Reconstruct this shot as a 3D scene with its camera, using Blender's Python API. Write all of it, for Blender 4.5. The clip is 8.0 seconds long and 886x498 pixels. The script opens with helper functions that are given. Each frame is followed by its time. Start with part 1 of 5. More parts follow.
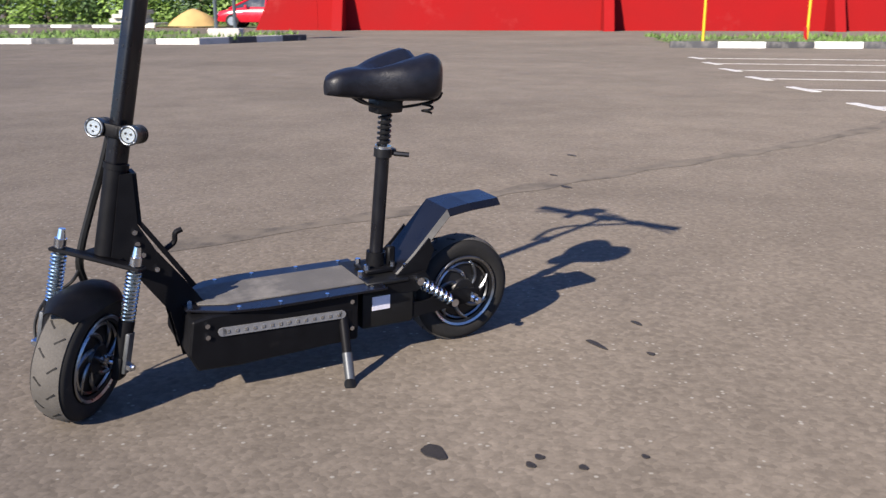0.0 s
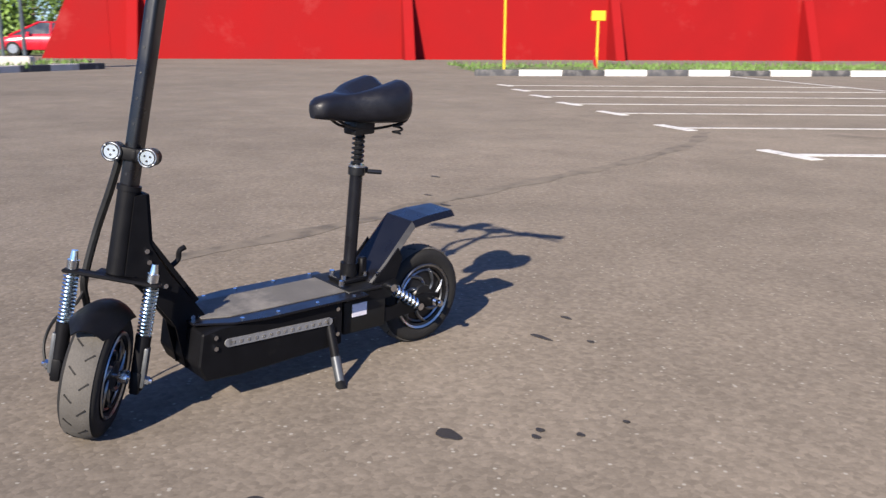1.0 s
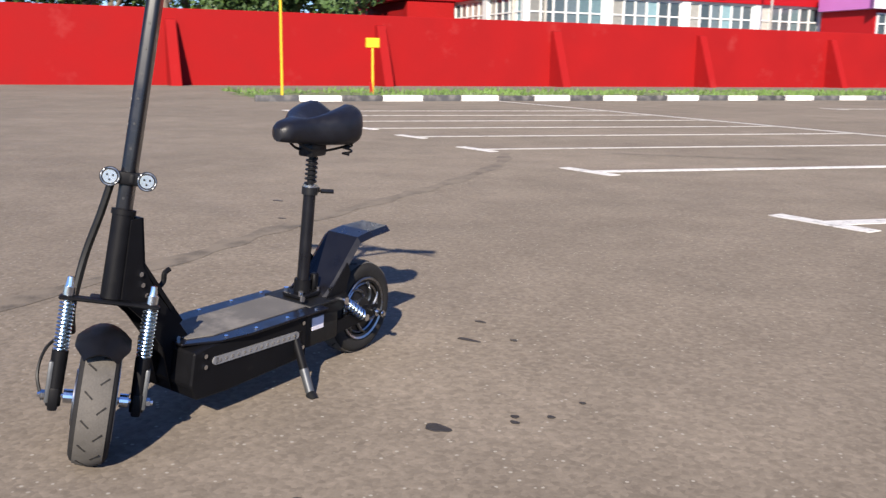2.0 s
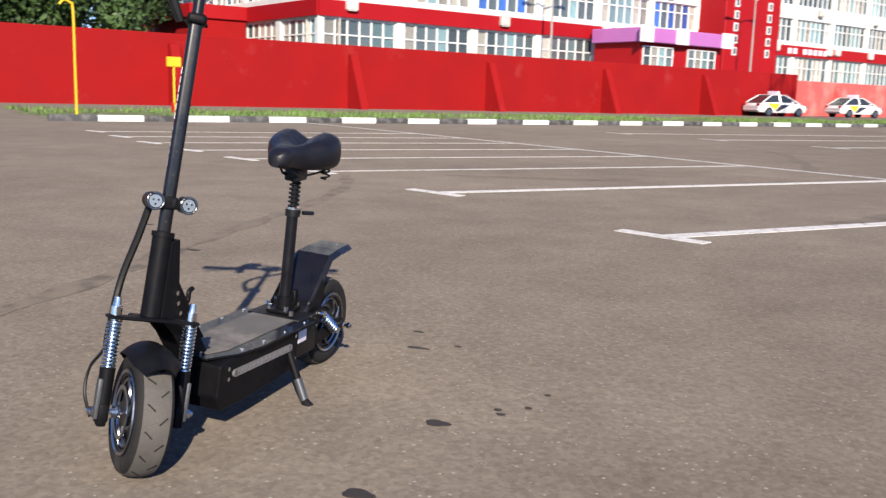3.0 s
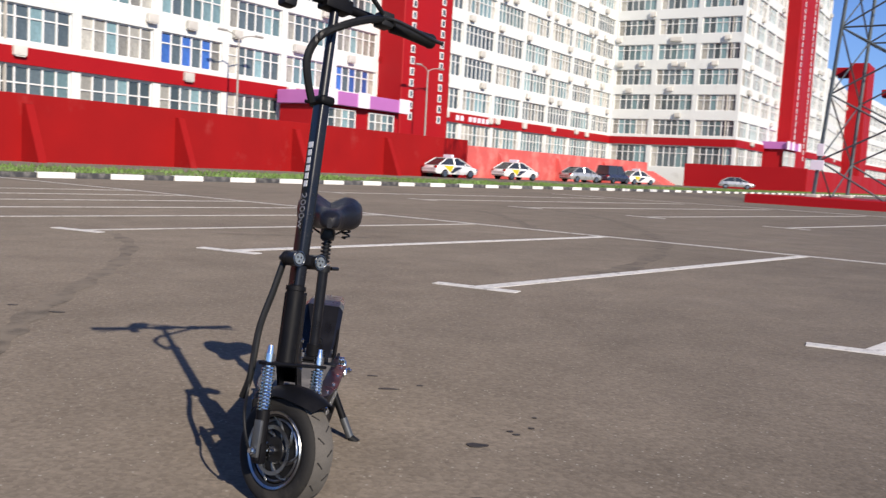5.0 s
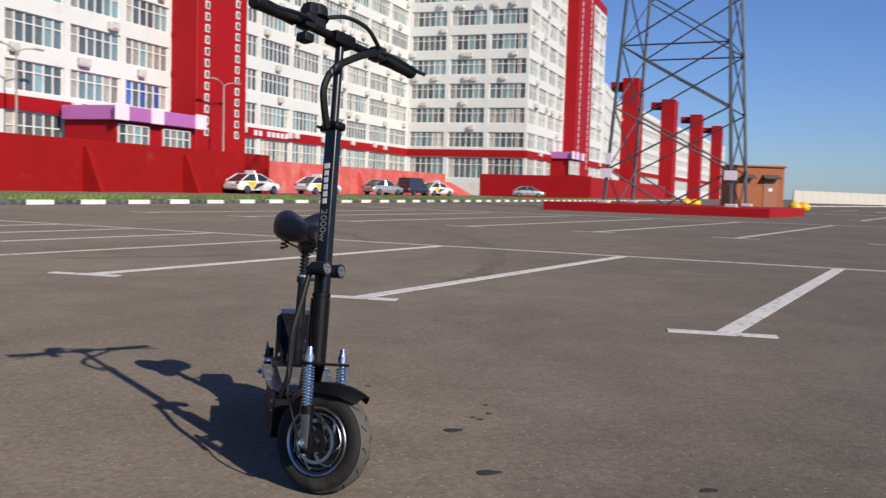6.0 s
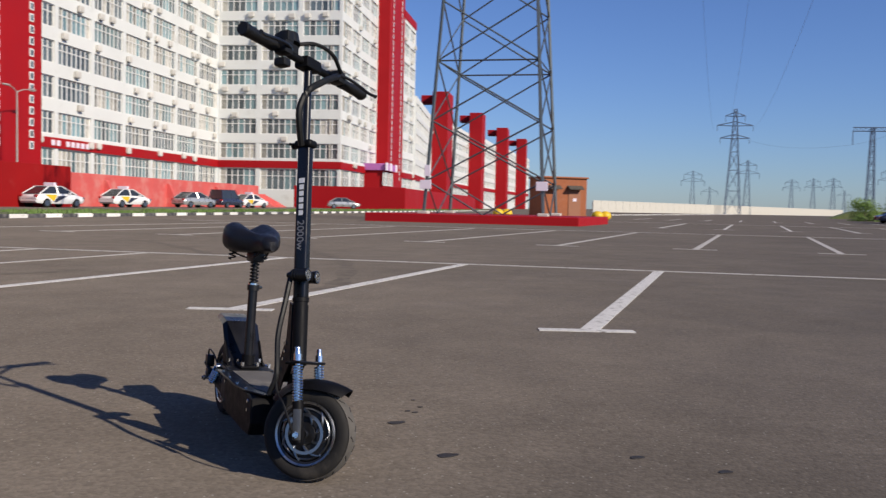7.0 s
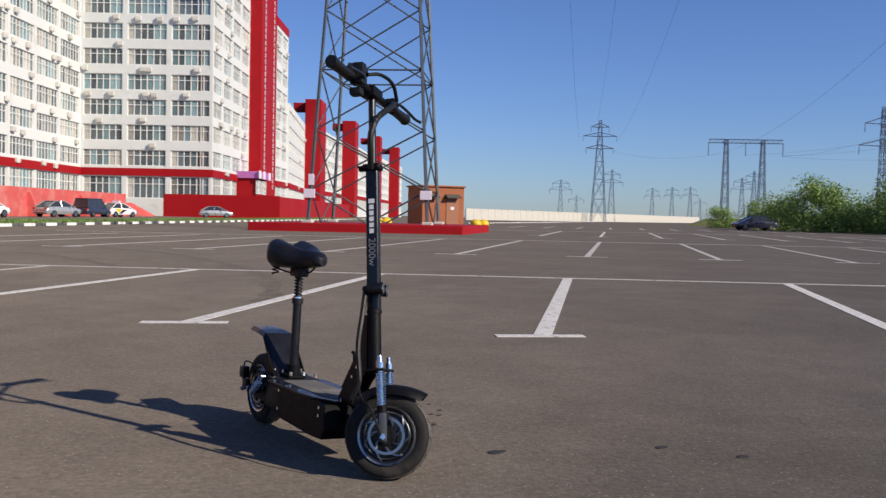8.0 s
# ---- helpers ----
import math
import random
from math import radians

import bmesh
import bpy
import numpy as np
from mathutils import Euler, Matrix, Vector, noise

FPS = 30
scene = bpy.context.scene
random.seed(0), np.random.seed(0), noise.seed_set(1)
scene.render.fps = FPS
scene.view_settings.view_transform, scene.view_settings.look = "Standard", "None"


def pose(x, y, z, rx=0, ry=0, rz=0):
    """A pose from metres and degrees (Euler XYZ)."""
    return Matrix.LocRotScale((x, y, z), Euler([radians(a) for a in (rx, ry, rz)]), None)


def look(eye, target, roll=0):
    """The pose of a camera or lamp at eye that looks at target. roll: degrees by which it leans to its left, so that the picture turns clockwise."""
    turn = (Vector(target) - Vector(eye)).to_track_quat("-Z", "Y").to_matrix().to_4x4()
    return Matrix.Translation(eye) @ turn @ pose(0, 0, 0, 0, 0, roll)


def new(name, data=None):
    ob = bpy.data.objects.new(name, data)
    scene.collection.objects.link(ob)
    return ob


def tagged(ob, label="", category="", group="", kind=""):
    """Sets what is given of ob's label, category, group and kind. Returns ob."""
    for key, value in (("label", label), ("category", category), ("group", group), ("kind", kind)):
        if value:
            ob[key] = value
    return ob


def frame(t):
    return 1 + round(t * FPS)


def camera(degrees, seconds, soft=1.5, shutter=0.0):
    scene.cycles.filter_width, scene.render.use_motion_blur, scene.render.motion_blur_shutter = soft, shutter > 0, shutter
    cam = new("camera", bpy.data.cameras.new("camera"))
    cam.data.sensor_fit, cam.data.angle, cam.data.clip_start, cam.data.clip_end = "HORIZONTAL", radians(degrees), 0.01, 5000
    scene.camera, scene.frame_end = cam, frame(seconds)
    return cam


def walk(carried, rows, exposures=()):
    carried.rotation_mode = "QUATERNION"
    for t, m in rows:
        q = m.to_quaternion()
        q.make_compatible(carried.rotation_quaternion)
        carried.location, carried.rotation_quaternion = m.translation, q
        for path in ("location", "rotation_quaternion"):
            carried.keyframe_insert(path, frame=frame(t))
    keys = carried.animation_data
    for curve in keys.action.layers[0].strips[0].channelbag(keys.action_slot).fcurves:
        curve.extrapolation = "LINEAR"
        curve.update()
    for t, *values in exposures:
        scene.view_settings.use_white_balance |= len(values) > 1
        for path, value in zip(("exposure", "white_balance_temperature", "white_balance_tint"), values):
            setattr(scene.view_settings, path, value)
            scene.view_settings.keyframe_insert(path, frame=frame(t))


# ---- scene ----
# ---- camera ----
cam = camera(52.16, 8.0, soft=1.4, shutter=0.3)
PATH = [
    (0, look((-0.264, -2.802, 0.754), (-2.189, -2.991, 0.246), 0.03)),
    (0.5, look((-0.157, -2.978, 0.738), (-2.102, -2.975, 0.270), 0.06)),
    (1, look((-0.067, -3.179, 0.757), (-2.001, -2.936, 0.309), 0.38)),
    (1.5, look((-0.009, -3.402, 0.750), (-1.901, -2.904, 0.334), 0.38)),
    (3, look((-0.020, -4.155, 0.777), (-1.629, -3.016, 0.442), 1.71)),
    (3.5, look((-0.095, -4.424, 0.762), (-1.585, -3.123, 0.467), 1.79)),
    (4, look((-0.160, -4.674, 0.778), (-1.536, -3.246, 0.514), 1.87)),
    (4.5, look((-0.263, -4.901, 0.791), (-1.517, -3.360, 0.560), 2.30)),
    (4.7, look((-0.321, -4.966, 0.779), (-1.530, -3.386, 0.573), 2.89)),
    (5.8, look((-0.636, -5.484, 0.771), (-1.468, -3.671, 0.627), 1.84)),
    (6, look((-0.706, -5.587, 0.759), (-1.451, -3.735, 0.627), 1.71)),
    (6.5, look((-0.836, -5.779, 0.763), (-1.385, -3.860, 0.649), 1.69)),
    (7, look((-1.026, -5.959, 0.749), (-1.377, -3.993, 0.653), 1.32)),
    (7.5, look((-1.307, -6.106, 0.755), (-1.492, -4.117, 0.670), 1.46)),
    (8, look((-1.552, -6.256, 0.768), (-1.624, -4.258, 0.696), 1.16)),
]
walk(cam, PATH, [(0, 0.79, 6780, 10), (1.5, 0.82, 6900, 10), (3.0, 0.60, 7000, 10), (3.5, 0.53, 7050, 10), (4.7, 0.32, 6950, 10), (5.8, 0.06, 6950, 10), (6.5, -0.08, 6980, 10), (8, 0.04, 7050, 10)])

# ---- world, sun, exposure ----
SUN_AZ, SUN_EL = -27.5, 30.0      # degrees from +x, degrees above the ground
sun_way = Vector((math.cos(radians(SUN_EL)) * math.cos(radians(SUN_AZ)), math.cos(radians(SUN_EL)) * math.sin(radians(SUN_AZ)), math.sin(radians(SUN_EL))))
world = bpy.data.worlds.new("sky")
scene.world = world
world.use_nodes = True
wn = world.node_tree
sky = wn.nodes.new("ShaderNodeTexSky")
sky.sky_type = "NISHITA"
sky.sun_disc = False
sky.sun_elevation = radians(SUN_EL)
sky.sun_rotation = radians(90 - SUN_AZ)
sky.air_density, sky.dust_density, sky.ozone_density = 1.0, 0.2, 1.5
clear = wn.nodes.new("ShaderNodeMix")          # a clear, deep blue summer sky
clear.data_type, clear.blend_type = "RGBA", "MULTIPLY"
clear.inputs[0].default_value = 1.0
clear.inputs[7].default_value = (0.70, 0.99, 1.72, 1)
wn.links.new(sky.outputs[0], clear.inputs[6])
wn.links.new(clear.outputs[2], wn.nodes["Background"].inputs[0])
wn.nodes["Background"].inputs[1].default_value = 0.071
lamp = bpy.data.lights.new("sun", "SUN")
lamp.energy, lamp.angle, lamp.color = 5.2, radians(0.55), (1.0, 0.92, 0.82)
sun = new("sun", lamp)
sun.matrix_world = look(tuple(sun_way * 60), (0, 0, 0))


# ---- materials ----
def mat(name, color, rough=0.6, metal=0.0, scale=40.0, vary=0.15, bump=0.1, fine=400.0, spec=0.5, dirt=None, dirt_scale=3.0, dirt_at=0.62, tint=0.0, coat=0.0, matte=0.0):
    """A node material: base colour with variation at two scales, roughness variation, fine bump and optional patches of dirt."""
    m = bpy.data.materials.new(name)
    m.use_nodes = True
    nt = m.node_tree
    n, l = nt.nodes, nt.links
    b = n["Principled BSDF"]
    co = n.new("ShaderNodeTexCoord")
    n1 = n.new("ShaderNodeTexNoise")
    n1.inputs["Scale"].default_value = scale
    n1.inputs["Detail"].default_value = 6
    n2 = n.new("ShaderNodeTexNoise")
    n2.inputs["Scale"].default_value = fine
    n2.inputs["Detail"].default_value = 3
    for x in (n1, n2):
        l.new(co.outputs["Object"], x.inputs["Vector"])
    ramp = n.new("ShaderNodeMapRange")
    ramp.inputs[3].default_value, ramp.inputs[4].default_value = 1 - vary, 1 + vary
    add = n.new("ShaderNodeMath")
    add.operation = "ADD"
    l.new(n1.outputs[0], add.inputs[0])
    l.new(n2.outputs[0], add.inputs[1])
    half = n.new("ShaderNodeMath")
    half.operation = "MULTIPLY"
    half.inputs[1].default_value = 0.5
    l.new(add.outputs[0], half.inputs[0])
    ramp.inputs[1].default_value, ramp.inputs[2].default_value = 0.3, 0.7
    l.new(half.outputs[0], ramp.inputs[0])
    mul = n.new("ShaderNodeMix")
    mul.data_type, mul.blend_type = "RGBA", "MULTIPLY"
    mul.inputs[0].default_value = 1.0
    mul.inputs[6].default_value = (*color, 1)
    l.new(ramp.outputs[0], mul.inputs[7])
    last = mul.outputs[2]
    if tint:
        info = n.new("ShaderNodeObjectInfo")
        mr = n.new("ShaderNodeMapRange")
        mr.inputs[3].default_value, mr.inputs[4].default_value = 1 - tint, 1 + tint
        l.new(info.outputs["Random"], mr.inputs[0])
        m2 = n.new("ShaderNodeMix")
        m2.data_type, m2.blend_type = "RGBA", "MULTIPLY"
        m2.inputs[0].default_value = 1.0
        l.new(last, m2.inputs[6])
        l.new(mr.outputs[0], m2.inputs[7])
        last = m2.outputs[2]
    if dirt:
        n3 = n.new("ShaderNodeTexNoise")
        n3.inputs["Scale"].default_value = dirt_scale
        n3.inputs["Detail"].default_value = 8
        n3.inputs["Roughness"].default_value = 0.65
        l.new(co.outputs["Object"], n3.inputs["Vector"])
        cut = n.new("ShaderNodeMapRange")
        cut.inputs[1].default_value, cut.inputs[2].default_value = dirt_at - 0.06, dirt_at + 0.1
        l.new(n3.outputs[0], cut.inputs[0])
        m3 = n.new("ShaderNodeMix")
        m3.data_type = "RGBA"
        m3.inputs[7].default_value = (*dirt, 1)
        l.new(cut.outputs[0], m3.inputs[0])
        l.new(last, m3.inputs[6])
        last = m3.outputs[2]
    l.new(last, b.inputs["Base Color"])
    rr = n.new("ShaderNodeMapRange")
    rr.inputs[1].default_value, rr.inputs[2].default_value = 0.3, 0.7
    rr.inputs[3].default_value, rr.inputs[4].default_value = max(rough - 0.08, 0.02), min(rough + 0.08, 1)
    l.new(n1.outputs[0], rr.inputs[0])
    l.new(rr.outputs[0], b.inputs["Roughness"])
    b.inputs["Metallic"].default_value = metal
    b.inputs["Specular IOR Level"].default_value = spec
    b.inputs["Coat Weight"].default_value = coat
    b.inputs["Diffuse Roughness"].default_value = matte
    if bump:
        bp = n.new("ShaderNodeBump")
        bp.inputs["Strength"].default_value = bump
        bp.inputs["Distance"].default_value = 0.3 / fine
        l.new(n2.outputs[0], bp.inputs["Height"])
        l.new(bp.outputs[0], b.inputs["Normal"])
    return m


def asphalt_material():
    m = bpy.data.materials.new("asphalt")
    m.use_nodes = True
    nt = m.node_tree
    n, l = nt.nodes, nt.links
    b = n["Principled BSDF"]
    co = n.new("ShaderNodeTexCoord")

    def noise_of(scale, detail=4.0, rough=0.55):
        x = n.new("ShaderNodeTexNoise")
        x.inputs["Scale"].default_value, x.inputs["Detail"].default_value, x.inputs["Roughness"].default_value = scale, detail, rough
        l.new(co.outputs["Object"], x.inputs["Vector"])
        return x.outputs[0]

    def span(src, a, c, lo, hi):
        r = n.new("ShaderNodeMapRange")
        for k, v in enumerate((a, c, lo, hi)):
            r.inputs[k + 1].default_value = v
        l.new(src, r.inputs[0])
        return r.outputs[0]

    def times(a, c):
        r = n.new("ShaderNodeMath")
        r.operation = "MULTIPLY"
        l.new(a, r.inputs[0])
        l.new(c, r.inputs[1])
        return r.outputs[0]

    grains = n.new("ShaderNodeTexVoronoi")
    grains.inputs["Scale"].default_value = 75.0
    l.new(co.outputs["Object"], grains.inputs["Vector"])
    large = span(noise_of(0.35, 5), 0.3, 0.7, 0.86, 1.14)
    patches = span(noise_of(2.3, 6, 0.65), 0.3, 0.7, 0.86, 1.14)
    grit = span(noise_of(38.0, 5, 0.7), 0.25, 0.75, 0.80, 1.20)
    stone = n.new("ShaderNodeSeparateColor")
    l.new(grains.outputs["Color"], stone.inputs[0])
    pebble = span(stone.outputs[0], 0.0, 1.0, 0.86, 1.14)
    pale = span(stone.outputs[1], 0.93, 0.95, 0.0, 1.0)
    near = span(grains.outputs["Distance"], 0.25, 0.35, 1.0, 0.0)
    value = times(times(large, patches), times(grit, pebble))
    tone = n.new("ShaderNodeMix")
    tone.data_type, tone.blend_type = "RGBA", "MULTIPLY"
    tone.inputs[0].default_value = 1.0
    tone.inputs[6].default_value = (0.126, 0.1065, 0.0875, 1)
    l.new(value, tone.inputs[7])
    chips = n.new("ShaderNodeMix")
    chips.data_type = "RGBA"
    chips.inputs[7].default_value = (0.22, 0.205, 0.18, 1)
    l.new(times(pale, near), chips.inputs[0])
    l.new(tone.outputs[2], chips.inputs[6])
    l.new(chips.outputs[2], b.inputs["Base Color"])
    l.new(span(noise_of(1.2, 4), 0.3, 0.7, 0.78, 0.95), b.inputs["Roughness"])
    b.inputs["Specular IOR Level"].default_value = 0.12
    b.inputs["Diffuse Roughness"].default_value = 0.7
    bp = n.new("ShaderNodeBump")
    bp.inputs["Strength"].default_value, bp.inputs["Distance"].default_value = 0.34, 0.004
    l.new(span(grains.outputs["Distance"], 0.0, 0.8, 1.0, 0.0), bp.inputs["Height"])
    l.new(bp.outputs[0], b.inputs["Normal"])
    return m


def glass_material(name, color, rough=0.08):
    m = mat(name, color, rough, 0.0, 0.6, 0.35, 0.0, 5.0, spec=0.8, tint=0.5)
    return m


ASPHALT = asphalt_material()
PAINT = mat("road_paint", (0.62, 0.60, 0.56), 0.8, 0, 9, 0.18, 0.4, 120, dirt=(0.17, 0.15, 0.135), dirt_scale=14, dirt_at=0.60, spec=0.2)
PAINT_WORN = mat("worn_road_paint", (0.50, 0.475, 0.44), 0.85, 0, 9, 0.2, 0.4, 120, dirt=(0.17, 0.15, 0.13), dirt_scale=9, dirt_at=0.58, spec=0.2)
OIL = mat("oil_stain", (0.030, 0.025, 0.021), 0.7, 0, 30, 0.3, 0.4, 90)
SKID = mat("tyre_mark", (0.084, 0.073, 0.062), 0.9, 0, 12, 0.3, 0.4, 90, spec=0.12, dirt=(0.122, 0.104, 0.086), dirt_scale=6, dirt_at=0.45, matte=0.7)
RED_WALL = mat("red_wall_paint", (0.285, 0.007, 0.008), 0.8, 0, 0.5, 0.14, 0.3, 30, spec=0.15, dirt=(0.32, 0.030, 0.028), dirt_scale=0.55, dirt_at=0.66)
# paler, pinker red than RED_WALL, for the ramp wall and stairs
RED_PINKISH = mat("pinkish_red_paint", (0.60, 0.10, 0.09), 0.8, 0, 0.6, 0.15, 0.3, 30, dirt=(0.62, 0.21, 0.18), dirt_scale=0.5, dirt_at=0.55)
# cladding red; on plinth and podium its extra brightness stands for stronger light
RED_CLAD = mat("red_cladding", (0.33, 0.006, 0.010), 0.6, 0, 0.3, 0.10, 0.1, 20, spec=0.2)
WHITE_CLAD = mat("white_cladding", (0.66, 0.68, 0.66), 0.6, 0, 0.25, 0.06, 0.1, 15, dirt=(0.53, 0.54, 0.51), dirt_scale=0.4, dirt_at=0.64)
FRAME_WHITE = mat("white_frame", (0.72, 0.72, 0.70), 0.45, 0, 2, 0.05, 0.0, 50)
GLASS_A = glass_material("window_glass_dark", (0.085, 0.11, 0.12))
GLASS_B = glass_material("window_glass_blinds", (0.34, 0.33, 0.29), 0.25)
GLASS_C = glass_material("window_glass_teal", (0.15, 0.24, 0.255))
GLASS_BLUE = glass_material("window_glass_blue", (0.03, 0.09, 0.30))
PURPLE = mat("purple_sign", (0.42, 0.14, 0.40), 0.5, 0, 1, 0.08, 0, 20)
PALE_SIGN = mat("pale_sign", (0.75, 0.68, 0.76), 0.5, 0, 1, 0.05, 0, 20)
CONCRETE = mat("concrete", (0.50, 0.47, 0.42), 0.85, 0, 2.0, 0.2, 0.4, 60, dirt=(0.33, 0.31, 0.27), dirt_scale=1.5, dirt_at=0.6)
FENCE_PALE = mat("pale_concrete_wall", (0.52, 0.50, 0.44), 0.85, 0, 0.6, 0.12, 0.2, 20)
KERB_WHITE = mat("kerb_white_paint", (0.80, 0.78, 0.73), 0.8, 0, 6, 0.1, 0.3, 60, dirt=(0.42, 0.40, 0.37), dirt_scale=5, dirt_at=0.63, tint=0.1)
KERB_DARK = mat("kerb_dark_paint", (0.055, 0.055, 0.058), 0.8, 0, 6, 0.25, 0.3, 60, dirt=(0.17, 0.16, 0.15), dirt_scale=4, dirt_at=0.58, tint=0.25)
SOIL = mat("grass_ground", (0.13, 0.16, 0.055), 0.95, 0, 1.2, 0.35, 0.6, 30, dirt=(0.20, 0.17, 0.11), dirt_scale=0.9, dirt_at=0.6)
GRASS = mat("grass_blades", (0.12, 0.20, 0.045), 0.7, 0, 0.7, 0.4, 0, 30)
BRICK = mat("orange_brick", (0.33, 0.105, 0.042), 0.85, 0, 1.2, 0.2, 0.4, 14, dirt=(0.33, 0.12, 0.06), dirt_scale=2.5, dirt_at=0.57)
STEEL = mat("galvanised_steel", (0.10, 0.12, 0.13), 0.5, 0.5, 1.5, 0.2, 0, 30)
# far pylons: the blue cast of distance is put into the steel colour
STEEL_FAR = mat("distant_blue_steel", (0.10, 0.145, 0.22), 0.8, 0.0, 1.5, 0.1, 0, 30)
YELLOW = mat("yellow_paint", (0.72, 0.46, 0.02), 0.5, 0, 5, 0.1, 0.1, 60)
LEAF = mat("leaves", (0.165, 0.265, 0.05), 0.6, 0, 0.8, 0.5, 0, 30)
LEAF_DARK = mat("dark_leaves", (0.055, 0.105, 0.028), 0.6, 0, 0.8, 0.5, 0, 30)
BARK = mat("bark", (0.16, 0.125, 0.095), 0.9, 0, 5, 0.3, 0.6, 30)
SAND = mat("sand", (0.52, 0.34, 0.13), 0.95, 0, 3, 0.15, 0.5, 80)
CAR_WHITE = mat("white_car_paint", (0.80, 0.80, 0.78), 0.25, 0, 2, 0.03, 0, 30, coat=0.6)
CAR_SILVER = mat("silver_car_paint", (0.48, 0.49, 0.48), 0.28, 0.5, 2, 0.03, 0, 30, coat=0.6)
CAR_RED = mat("red_car_paint", (0.55, 0.015, 0.03), 0.25, 0, 2, 0.03, 0, 30, coat=0.6)
CAR_DARK = mat("dark_car_paint", (0.03, 0.035, 0.06), 0.25, 0, 2, 0.03, 0, 30, coat=0.6)
CAR_GLASS = mat("car_glass", (0.03, 0.035, 0.04), 0.06, 0, 2, 0.1, 0, 30, spec=0.8)
LAMP_CLEAR = mat("lamp_lens", (0.62, 0.62, 0.60), 0.22, 0.9, 20, 0.1, 0, 60)
LAMP_RED = mat("red_lamp", (0.35, 0.02, 0.02), 0.2, 0, 20, 0.1, 0, 60)
RUBBER = mat("tyre_rubber", (0.018, 0.017, 0.016), 0.8, 0, 30, 0.25, 0.3, 300, spec=0.25, dirt=(0.055, 0.048, 0.040), dirt_scale=9, dirt_at=0.6)
TREAD = mat("dusty_tyre_tread", (0.090, 0.082, 0.072), 0.9, 0, 25, 0.25, 0.4, 300, dirt=(0.07, 0.064, 0.056), dirt_scale=12, dirt_at=0.6)
BLACK = mat("black_powder_coat", (0.005, 0.005, 0.006), 0.5, 0, 30, 0.25, 0.15, 500, spec=0.14, dirt=(0.016, 0.015, 0.014), dirt_scale=14, dirt_at=0.68)
BLACK_GLOSS = mat("black_gloss_paint", (0.006, 0.006, 0.008), 0.32, 0, 20, 0.2, 0.03, 300, spec=0.35, coat=0.2)
BLACK_SATIN = mat("black_satin_metal", (0.010, 0.010, 0.011), 0.38, 0.2, 20, 0.2, 0.05, 300)
PLASTIC = mat("black_plastic", (0.008, 0.008, 0.008), 0.5, 0, 40, 0.2, 0.15, 500, spec=0.3)
LEATHER = mat("black_leatherette", (0.008, 0.008, 0.011), 0.42, 0, 60, 0.25, 0.35, 260, spec=0.38, dirt=(0.020, 0.019, 0.018), dirt_scale=10, dirt_at=0.66)
CHROME = mat("chrome", (0.78, 0.79, 0.80), 0.16, 1.0, 40, 0.08, 0.02, 300)
SPRING = mat("zinc_spring", (0.62, 0.74, 0.82), 0.22, 1.0, 40, 0.1, 0.02, 300)
ALLOY = mat("machined_alloy", (0.40, 0.41, 0.42), 0.32, 1.0, 40, 0.15, 0.05, 300)
SPOKE = mat("dull_alloy", (0.24, 0.25, 0.26), 0.34, 1.0, 40, 0.15, 0.05, 300)
DROPOUT = mat("grey_cast_metal", (0.11, 0.115, 0.12), 0.45, 0.6, 40, 0.15, 0.05, 300)
GRIP_TAPE = mat("grey_grip_tape", (0.105, 0.097, 0.088), 0.95, 0, 14, 0.2, 0.6, 420, dirt=(0.19, 0.172, 0.15), dirt_scale=7, dirt_at=0.55)
LED = mat("led_strip_lens", (0.17, 0.17, 0.175), 0.2, 0, 60, 0.2, 0.1, 160)
STICKER = mat("pale_sticker", (0.62, 0.60, 0.66), 0.5, 0, 60, 0.1, 0, 200)
WHITE_INK = mat("white_lettering", (0.72, 0.72, 0.72), 0.5, 0, 40, 0.1, 0, 200)
GREY_INK = mat("grey_lettering", (0.20, 0.20, 0.21), 0.5, 0, 40, 0.1, 0, 200)


# ---- mesh helpers ----
def part(name, bm, material, parent=None, label="", smooth=False, loc=None):
    """Links a bmesh as one mesh object under a thing or a part."""
    me = bpy.data.meshes.new(name)
    bm.normal_update()
    bm.to_mesh(me)
    bm.free()
    me.materials.append(material)
    if smooth:
        me.polygons.foreach_set("use_smooth", [True] * len(me.polygons))
        me.set_sharp_from_angle(angle=radians(38))
    ob = new(name, me)
    if parent:
        ob.parent = parent
    if loc is not None:
        ob.matrix_basis = loc
    if label:
        ob["label"] = label
    return ob


def again(name, mesh, parent, m, label=""):
    """One more object on a mesh that is there already."""
    ob = new(name, mesh)
    ob.parent = parent
    ob.matrix_basis = m
    if label:
        ob["label"] = label
    return ob


def thing(name, m=None, label="", category="", group="", kind=""):
    ob = new(name)
    ob.empty_display_size = 0.1
    if m is not None:
        ob.matrix_basis = m
    return tagged(ob, label, category, group, kind)


ID = Matrix.Identity(4)


def studs(name, ends, r, material, parent, label="", seg=6, m=None):
    """Screws, bolts or nuts, each an object of its own: rows of two end points."""
    for a, c in ends:
        bm = bmesh.new()
        rod(bm, a, c, r, seg=seg, m=m or ID)
        part(name, bm, material, parent, label)


def box(bm, c, s, m=ID, bevel=0.0, seg=1):
    """A box with its centre c and size s, seen through m."""
    hit = bmesh.ops.create_cube(bm, size=1.0, matrix=m @ Matrix.Translation(c) @ Matrix.Diagonal((*s, 1)))
    if bevel:
        edges = {e for v in hit["verts"] for e in v.link_edges}
        bmesh.ops.bevel(bm, geom=list(edges), offset=bevel, segments=seg, affect="EDGES", profile=0.6)
    return bm


